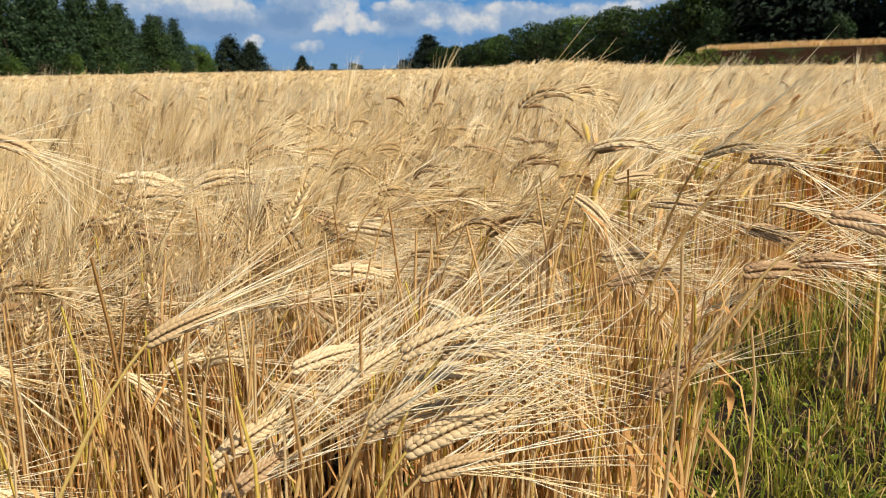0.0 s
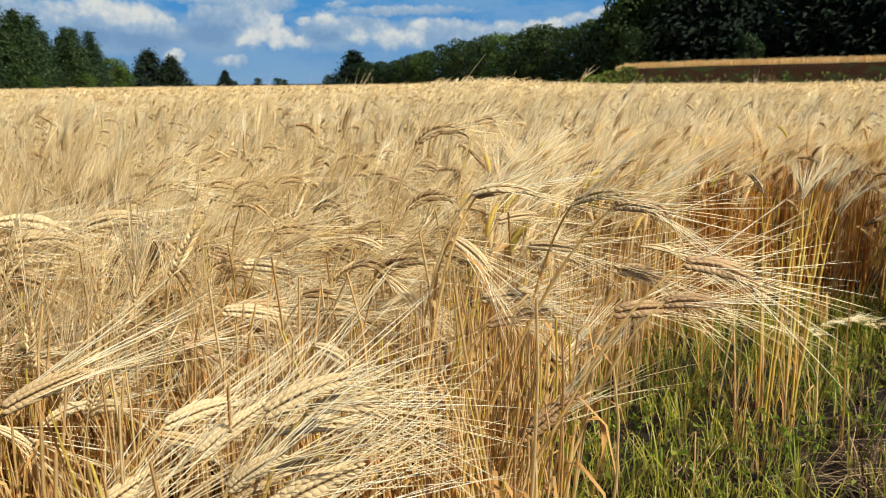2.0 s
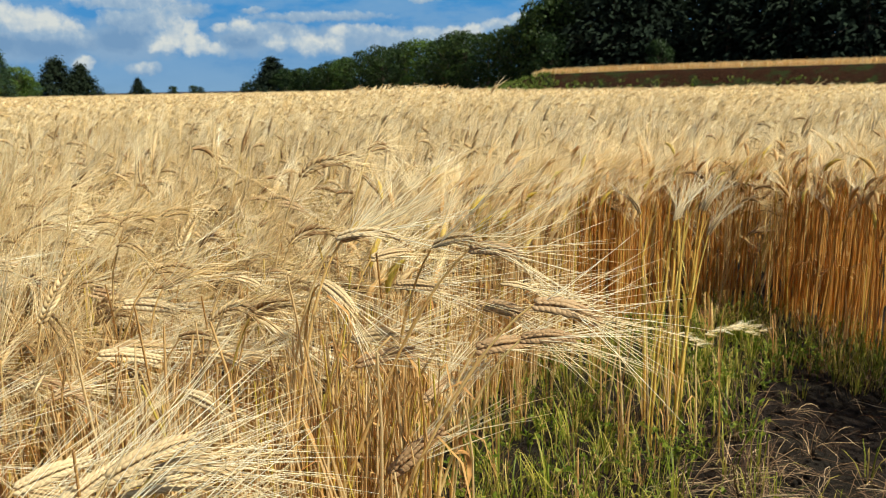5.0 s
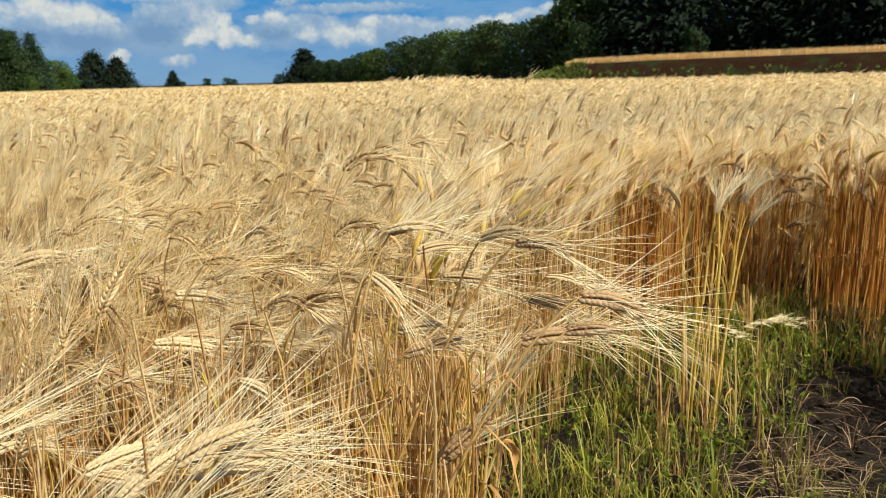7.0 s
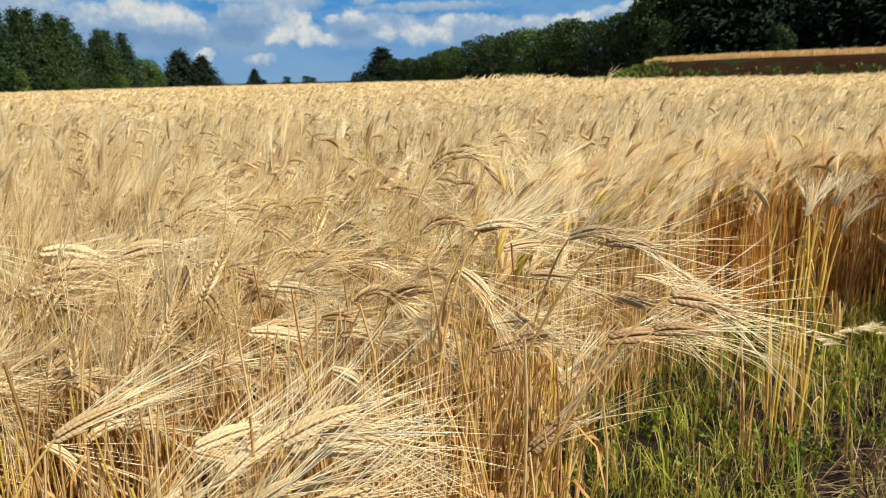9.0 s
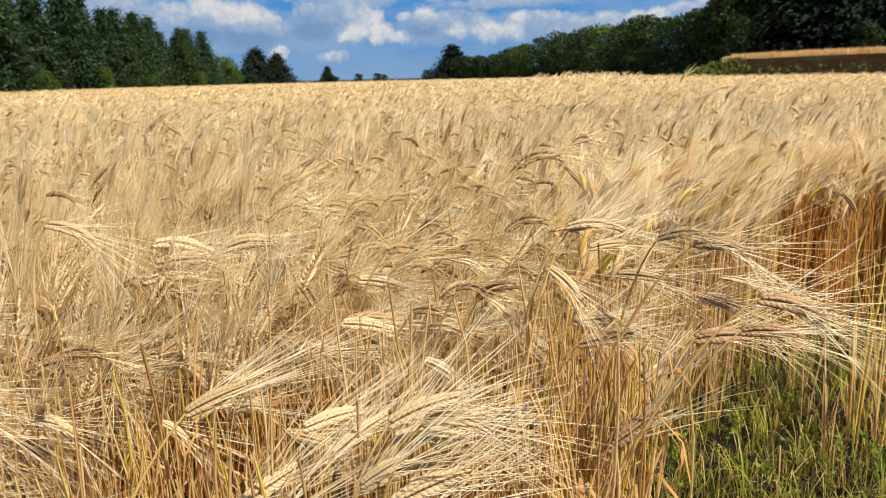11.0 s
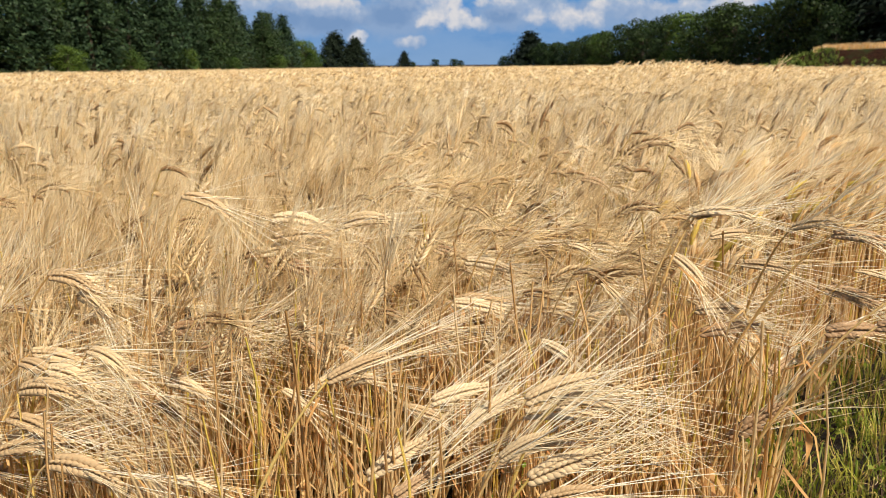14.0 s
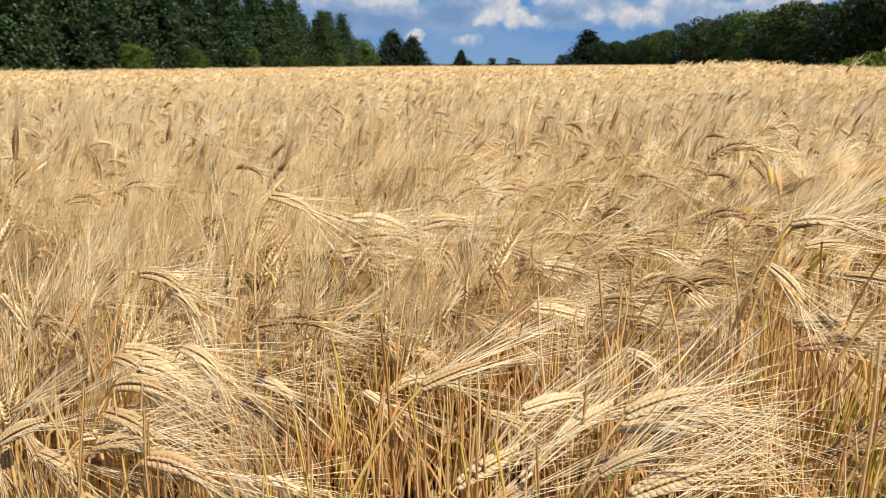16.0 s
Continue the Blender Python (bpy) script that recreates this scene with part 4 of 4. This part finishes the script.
straws = []
for _ in range(12):
    t = Soup()
    for _ in range(4):
        a = rng.uniform(0, 6.3)
        o, L = np.array([math.cos(a), math.sin(a), 0]), rng.uniform(0.03, 0.19)
        n = np.array([-o[1], o[0], 0])
        c0 = rng.normal(0, 0.05, 3) * (1, 1, 0) + (0, 0, rng.uniform(0.003, 0.014))
        w, arch, k = rng.normal(0, 0.05), abs(rng.normal(0, 0.12)), rng.normal(0, 0.02)
        u = np.linspace(-1, 1, 6)
        P = [c0 + o * L * 0.5 * q + n * L * (w * q * q + k * math.sin(4 * q)) + np.array([0, 0, L * arch * (1 - q * q)]) for q in u]
        t.add(*tube(P, np.array([0.5, 0.8, 1.0, 1.0, 0.8, 0.3]) * rng.uniform(0.0004, 0.0009), 3))
    straws.append(t.arrays())
clods = []
for _ in range(6):
    V, F = spindle(np.zeros(3), np.array([1.0, 0, 0]), np.array([0, 0, 1.0]), 0.03, 0.011, 0.008, 6, ((-0.3, 0.8), (0.05, 1.0), (0.3, 0.7)))
    V = np.array(V) * rng.uniform(0.7, 1.3, (len(V), 1)) + (0, 0, 0.002)
    clods.append((V, np.array(F), np.zeros(len(F), int)))
x, y, dirt = notch(6500)
keep = dirt < 1.2
V, F, M = scatter(clods, x[keep], y[keep], rng.uniform(0, 6, keep.sum()), rng.lognormal(-1.05, 0.6, keep.sum()))
tagged(new("soil_clods", mesh_of("soil_clods", V, F, m_soil, M)), "dark crumbs and clods of dry soil", "soil", kind="stuff")
x, y, dirt = notch(1300)
keep = (dirt < 1.3) & (rng.random(len(x)) < 0.35 + 0.65 * (waves(5 * x, 6 * y) > 0)) | (rng.random(len(x)) < 0.12)
V, F, M = scatter(straws, x[keep], y[keep], rng.uniform(0, 6, keep.sum()), rng.uniform(0.6, 1.2, keep.sum()))
tagged(new("straw_litter", mesh_of("straw_litter", V, F, m_litter, M)), "dry broken straw lying on the bare soil", "straw", kind="stuff")

m_chaff = straw("pale_straw", [(0.0, (0.22, 0.13, 0.075)), (0.5, (0.42, 0.28, 0.16)), (1.0, (0.66, 0.50, 0.32))], 0.7, 0.2)
x, y = np.concatenate([rng.normal(1.08, 0.12, 38), rng.uniform(0.9, 1.8, 12)]), np.concatenate([rng.normal(0.95, 0.09, 38), rng.uniform(0.7, 1.6, 12)])
V, F, M = scatter(straws, x, y, rng.uniform(0, 6, len(x)), rng.uniform(0.7, 1.3, len(x)), rng.uniform(0, 0.02, len(x)))
tagged(new("pale_straw", mesh_of("pale_straw", V, F, m_chaff, M)), "pale broken straw tangled on the dark soil", "straw", kind="stuff")

x, y, dirt = notch(500)
keep = (dirt > 0.75) & (dirt < 1.15) & (rng.random(len(x)) < 0.35) | (dirt >= 1.15) & (rng.random(len(x)) < 0.3)
x, y = np.concatenate([x[keep], rng.normal(1.12, 0.1, 16)]), np.concatenate([y[keep], rng.normal(0.97, 0.08, 16)])
keep = np.ones(len(x), bool)
V, F, M = scatter([blade_tuft(rng, 0.09, 0.0011, 14, 0.11) for _ in range(8)], x[keep], y[keep], rng.uniform(0, 6, keep.sum()), rng.uniform(0.6, 1.4, keep.sum()))
tagged(new("dead_grass", mesh_of("dead_grass", V, F, m_litter, M)), "withered grey-brown grass clumps round the bare soil", "grass", kind="stuff")

# ---- barley plants close to the camera ----
X, Y = spots(1.3, 1.95, 60)
near = []
for x, y in zip(X, Y):
    if len(near) < 14:
        ob = barley_plant(random_barley(rng, 0), NOD if len(near) % 3 else BROWN)
        near.append(ob)
    else:
        ob = copy_thing(near[int(rng.integers(14))], Matrix())
    ob.matrix_basis = pose(x, y, -0.005, 0, 0, math.degrees(rng.normal(-0.1, 0.55))) @ Matrix.Scale(rng.normal(1.0, 0.06), 4)

# ears that stand out along the edge
hero(0.123, 0.590, 0.742, -13, 20, 45, 0.092, NOD, 0.19, 1.7)
hero(0.130, 0.600, 0.737, 22, 15, 25, 0.081, BROWN, 0.17, 1.8)
hero(0.254, 0.521, 0.735, -44, 28, 30, 0.076, PALE, 0.19, 1.5)
hero(0.295, 0.470, 0.737, -16, 11, 45, 0.076, BROWN, 0.33, 1.5)
hero(0.359, 0.380, 0.677, -7, 0, 40, 0.096, BROWN, 0.36, 1.4)
hero(0.334, 0.580, 0.624, -14, 2, 40, 0.088, BROWN, 0.3, 1.4)
hero(0.364, 0.550, 0.664, -21, 2, 35, 0.061, NOD, 0.12, 1.1)
hero(0.172, 0.469, 0.412, 0, 40, 5, 0.103, BROWN, 0.03, 0.9)
hero(0.096, 0.600, 0.673, -42, -20, 30, 0.076, PALE, 0.05, 0.9)
hero(0.209, 0.600, 0.660, -17, 5, 20, 0.071, NOD, 0.08, 1.1)
hero(0.135, 0.580, 0.585, 0, 10, 15, 0.081, NOD, 0.08, 1.1)
hero(0.139, 0.550, 0.556, 0, 16, 15, 0.087, BROWN, 0.08, 1.1)
hero(0.189, 0.750, 0.672, 17, 15, 25, 0.072, PALE, 0.08, 1.3)
hero(0.231, 0.500, 0.509, 34, 23, 5, 0.058, BROWN, 0.06, 1.0)
hero(0.311, 0.500, 0.580, 17, 5, 20, 0.103, BROWN, 0.1, 1.0)
hero(-0.011, 0.730, 0.592, -24, -23, 25, 0.061, NOD, 0.06, 1.2)
hero(-0.055, 0.900, 0.620, -10, -3, 45, 0.069, NOD, 0.1, 1.2)
hero(-0.362, 1.160, 0.546, 0, -16, 25, 0.091, BROWN, 0.08, 1.1)
hero(-0.288, 0.850, 0.506, 0, -0, 20, 0.103, NOD, 0.08, 1.1)
hero(0.033, 1.900, 0.613, 0, 3, 50, 0.095, BROWN, 0.1, 1.1)
hero(-0.138, 0.181, 0.592, 14, 28, 25, 0.087, NOD, 0.12, 1.2)
hero(-0.099, 0.200, 0.584, 0, 20, 60, 0.083, NOD, 0.14, 1.1)
hero(-0.139, 0.240, 0.547, 0, 14, 30, 0.087, NOD, 0.12, 1.0)
hero(-0.265, 0.308, 0.530, 15, 21, 20, 0.081, PALE, 0.12, 1.2)
hero(-0.217, 0.250, 0.520, 16, 39, 15, 0.084, NOD, 0.1, 1.0)
hero(-0.180, 0.230, 0.482, 13, 27, 20, 0.092, NOD, 0.1, 1.0)
hero(-0.134, 0.120, 0.524, 7, 28, 15, 0.094, NOD, 0.12, 1.0)
hero(-0.339, 0.220, 0.462, 15, 35, 10, 0.090, PALE, 0.06, 1.0)
hero(-0.305, 0.140, 0.469, 20, 33, 5, 0.069, BROWN, 0.05, 1.0)
hero(-0.376, 0.185, 0.608, 17, 27, 15, 0.074, PALE, 0.27, 0.5)
hero(-0.121, 0.100, 0.511, 8, 17, 20, 0.070, NOD, 0.1, 1.0)
hero(-0.646, 0.800, 0.462, 14, 36, 15, 0.095, BROWN, 0.08, 1.0)
hero(-0.666, 0.884, 0.670, 0, 9, 40, 0.118, NOD, 0.12, 1.1)
hero(-0.658, 0.860, 0.632, 0, 16, 25, 0.118, NOD, 0.12, 1.1)
hero(-0.684, 0.860, 0.600, 0, 18, 30, 0.118, NOD, 0.12, 1.1)
hero(-0.668, 0.832, 0.585, -10, 12, 50, 0.118, BROWN, 0.12, 1.1)
hero(-0.355, 1.160, 0.551, 0, -11, 30, 0.076, BROWN, 0.08, 1.1)
hero(-0.708, 0.560, 0.770, -7, -1, 45, 0.093, PALE, 0.04, 1.0)
hero(-0.752, 0.310, 0.589, -23, 6, 50, 0.084, NOD, 0.1, 1.0)
hero(-0.872, 0.330, 0.560, -23, 9, 45, 0.083, NOD, 0.08, 1.0)
hero(-0.813, 0.300, 0.563, -14, 5, 40, 0.089, NOD, 0.08, 1.0)
hero(-0.844, 0.280, 0.538, -12, 22, 45, 0.101, NOD, 0.1, 1.0)
hero(-0.837, 0.240, 0.516, -13, 3, 40, 0.094, NOD, 0.1, 1.0)
hero(-0.845, 0.220, 0.474, 0, 23, 30, 0.098, NOD, 0.12, 1.0)
hero(-0.747, 0.180, 0.484, -6, 10, 50, 0.105, NOD, 0.1, 1.0)
hero(-0.668, 0.250, 0.439, -15, -24, 30, 0.052, NOD, 0.08, 1.0)
hero(-0.626, 0.260, 0.423, -9, 7, 30, 0.063, NOD, 0.08, 1.0)
hero(-0.886, 0.750, 0.451, 0, 21, 15, 0.118, BROWN, 0.1, 1.0)
hero(-1.009, 0.600, 0.505, 0, 10, 25, 0.105, NOD, 0.1, 1.0)
hero(-0.601, 1.300, 0.563, 0, -39, 25, 0.068, NOD, 0.06, 1.1)
hero(0.333, 2.580, 0.641, 0, 55, 80, 0.081, BROWN, 0.08, 1.0)
hero(-0.535, 0.900, 0.651, 0, 27, 45, 0.118, NOD, 0.1, 1.1)
hero(-1.238, 0.550, 0.578, 0, -50, 10, 0.102, PALE, 0.06, 1.2)
hero(-1.091, 0.500, 0.505, 24, 63, 8, 0.097, UP, 0.03, 1.0)
hero(-1.089, 0.550, 0.508, 33, 71, 8, 0.097, UP, 0.02, 1.0)
hero(-1.230, 0.620, 0.493, 27, 60, 8, 0.081, UP, 0.03, 1.0)
hero(-0.930, 0.800, 0.434, 29, 71, 6, 0.110, UP, 0.03, 1.0)
hero(-0.989, 0.850, 0.529, 50, 74, 6, 0.082, UP, 0.02, 1.0)
hero(-1.249, 0.900, 0.543, 35, 64, 8, 0.072, UP, 0.03, 1.0)
hero(-0.947, 0.170, 0.497, 0, 36, 20, 0.078, NOD, 0.08, 0.9)
hero(-0.949, 0.240, 0.446, -10, -5, 20, 0.059, NOD, 0.06, 0.9)
hero(-0.964, 0.200, 0.474, 180, -82, 10, 0.069, NOD, 0.02, 0.8)
hero(-0.986, 0.260, 0.468, 0, -60, 15, 0.057, NOD, 0.03, 0.8)
hero(-1.098, 0.360, 0.436, 0, 33, 5, 0.074, BROWN, 0.05, 0.7)
hero(-0.861, 0.300, 0.522, 51, 5, 10, 0.060, PALE, 0.05, 0.9)
hero(-0.877, 0.240, 0.474, 33, 3, 15, 0.060, PALE, 0.06, 0.9)
hero(-1.021, 0.750, 0.482, 0, -44, 20, 0.059, NOD, 0.05, 1.0)
hero(-0.551, 0.800, 0.461, 180, -12, 10, 0.081, NOD, 0.02, 0.8)
hero(-0.277, 1.050, 0.544, 0, 2, 30, 0.106, NOD, 0.08, 1.1)
hero(-0.294, 0.950, 0.481, 0, 10, 25, 0.110, NOD, 0.08, 1.1)
hero(-0.191, 1.000, 0.585, 0, 33, 15, 0.059, NOD, 0.05, 1.1)
hero(-0.166, 0.120, 0.548, 0, 41, 20, 0.062, NOD, 0.1, 1.0)
hero(-1.160, 0.950, 0.567, 0, -52, 20, 0.066, NOD, 0.04, 1.0)
hero(-0.717, 0.600, 0.490, 0, 23, 15, 0.081, BROWN, 0.06, 1.0)
hero(-0.554, 0.550, 0.435, 0, -26, 20, 0.052, NOD, 0.05, 0.8)
hero(-0.853, 0.750, 0.512, 0, 21, 15, 0.053, NOD, 0.05, 1.0)

# tall yellow stalks on the corner of the gap
STALK = "tall yellow barley stalk standing alone at the grassy gap"
m_stalk = straw("yellow_stalk", [(0.0, (0.64, 0.38, 0.09)), (0.5, (0.72, 0.51, 0.12)), (1.0, (0.72, 0.59, 0.17))], 0.45, 0.35, True, mottle=0.25)


def stalk(x, y, tall, lean, az):
    """A stout stalk with knots and clasping leaf sheaths, a short ear, and one dry leaf."""
    a = radians(az)
    o, up = np.array([math.cos(a), math.sin(a), 0]), np.array([0, 0, 1.0])
    base = tagged(new("barley_stalk"), STALK, "barley", "yellow stalks at the gap's corner")
    base.location = (x, y, -0.005)
    P = bezier(np.zeros(3), up * tall * 0.4 + o * lean * 0.1, up * tall * 0.75 + o * lean * 0.5, up * tall + o * lean, 17)
    rad = np.linspace(0.0036, 0.0018, 17)
    rad[[4, 8, 12]] *= 1.4
    stem = Soup()
    stem.add(*tube(P, rad, 7))
    part("stem", stem, m_stalk, base)
    for k in (5, 9):
        sheath = Soup()
        sheath.add(*tube(P[k:k + 4] + o * 0.0012, [0.0048, 0.0050, 0.0040, 0.0022], 6))
        b = rng.uniform(0, 6.3)
        d = np.array([math.cos(b), math.sin(b), 0])
        q, L = P[k + 3], rng.uniform(0.06, 0.15)
        sheath.add(*ribbon([q, q + d * L * 0.10 + up * L * 0.45, q + d * L * 0.22 + up * L * 0.85, q + d * L * 0.42 + up * L * 1.1, q + d * L * 0.6 + up * L * 1.15], [0.0036, 0.0034, 0.0026, 0.0014], unit(np.cross(d, up))))
        part("leaf", sheath, m_stalk, base)
    _, ear, awns, _ = barley_shape(rng, P[-1] - up * 0.2, P[-1], az, 70, 35, 0.06, 0, 0.6, 0.09)
    part("beard", awns, m_awn, part("ear", ear, m_ear, base))
    return base


for x, y, tall, lean, az in ((0.97, 1.24, 0.62, 0.05, 10), (1.04, 1.25, 0.58, 0.07, -10), (1.06, 1.32, 0.63, 0.04, 20), (1.10, 1.35, 0.60, 0.03, 90), (1.01, 1.36, 0.62, 0.03, 150),
                             (1.15, 1.42, 0.61, 0.05, 0), (1.12, 1.46, 0.58, 0.04, 30), (1.21, 1.52, 0.60, 0.03, -20)):
    stalk(x, y, tall, lean, az)


def grass_plume(x, y, reach, height):
    """A grass stalk that bows to the ground with a loose seed head."""
    base = tagged(new("grass_plume"), "pale grass stalk bowed over with a loose seed head", "grass")
    base.location = (x, y, 0)
    stem, head = Soup(), Soup()
    P = bezier(np.zeros(3), np.array([0.05, 0, height * 1.1]), np.array([reach * 0.5, 0.02, height * 1.25]), np.array([reach, 0.04, height * 0.75]), 14)
    stem.add(*tube(P, np.linspace(0.0014, 0.0005, 14), 5))
    for i in range(46):
        q = P[6 + int(rng.integers(0, 8))]
        g = unit(np.array([1.0, 0, 0.1]) + rng.normal(0, 0.22, 3))
        L = rng.uniform(0.03, 0.07)
        head.add(*tube([q, q + g * L * 0.5, q + g * L + (0, 0, -0.006)], [0.0005, 0.0009, 0.0002], 3))
    part("stem", stem, m_grass, base)
    part("seed_head", head, m_awn, base)
    return base


grass_plume(1.30, 1.72, 0.30, 0.14)
grass_plume(1.42, 1.80, 0.26, 0.12)
grass_plume(1.05, 1.55, 0.24, 0.20)


def curled_leaf(plant_base, x, y, z, turn, size):
    """A withered leaf that hangs twisted from a stem."""
    s = Soup()
    n = 14
    P, S = [], []
    for i in range(n):
        f = i / (n - 1)
        P.append(np.array([0.35 * math.sin(2.6 * f), 0.12 * math.sin(5 * f), 0.15 * math.sin(3 * f) - 0.95 * f * f]) * size)
        a = 5.0 * f
        S.append(unit([math.cos(a) * 0.6, math.sin(a), 0.35 * math.cos(a)]) * size * 0.075 * math.sin(math.pi * min(0.98, 0.12 + 0.86 * f)))
    P, S = np.array(P), np.array(S)
    V = np.concatenate([P - S, P + S * 0.2 + np.cross(S, (0, 0, 1.0)) * 0.5, P + S])
    F = []
    for i in range(n - 1):
        for k in (0, n):
            F += [(k + i, k + i + 1, k + n + i + 1), (k + i, k + n + i + 1, k + n + i)]
    s.add(V, F)
    ob = part("leaf", s, m_withered, plant_base, "curled orange-brown withered leaf")
    ob.matrix_basis = pose(x, y, z, 0, 0, turn)
    return ob


m_withered = straw("withered_leaf", [(0.0, (0.42, 0.17, 0.05)), (1.0, (0.55, 0.30, 0.10))], 0.55, 0.3, True)
bearer = hero(0.37, 0.47, 0.60, -5, 10, 30, 0.085, BROWN, 0.26)
curled_leaf(bearer, 0.262, 0.47, 0.43, -10, 0.085)
curled_leaf(bearer, 0.225, 0.47, 0.30, 40, 0.05)
curled_leaf(bearer, 0.300, 0.47, 0.46, 160, 0.06)


def weed_plant(x, y, height):
    """A small dark-leaved weed between the stems."""
    base = tagged(new("weed"), "small dark green weed with oval leaves among the stems", "weed")
    base.location = (x, y, 0)
    stem = Soup()
    P = bezier(np.zeros(3), np.array([0, 0, height * 0.4]), np.array([0.02, 0.01, height * 0.7]), np.array([0.03, 0.0, height]), 12)
    stem.add(*tube(P, np.linspace(0.0016, 0.0006, 12), 5))
    part("stem", stem, m_weed, base)
    for i in range(3, 12):
        leaf = Soup()
        a = i * 2.4
        g = unit(np.array([math.cos(a), math.sin(a), 0.35]))
        w = unit(np.cross(g, (0, 0, 1.0)))
        L = 0.022 - 0.0008 * i
        n = np.cross(w, g)
        c0 = P[i]
        leaf.add([c0, c0 + g * L * 0.35 + w * L * 0.28 + n * L * 0.08, c0 + g * L * 0.75 + w * L * 0.22 + n * L * 0.06, c0 + g * L, c0 + g * L * 0.75 - w * L * 0.22 + n * L * 0.06,
                  c0 + g * L * 0.35 - w * L * 0.28 + n * L * 0.08, c0 + g * L * 0.5], [(0, 1, 6), (1, 2, 6), (2, 3, 6), (3, 4, 6), (4, 5, 6), (5, 0, 6)])
        part("leaf", leaf, m_weed, base)
    return base


weed_plant(-0.17, 0.45, 0.36)
weed_plant(-0.22, 0.40, 0.33)
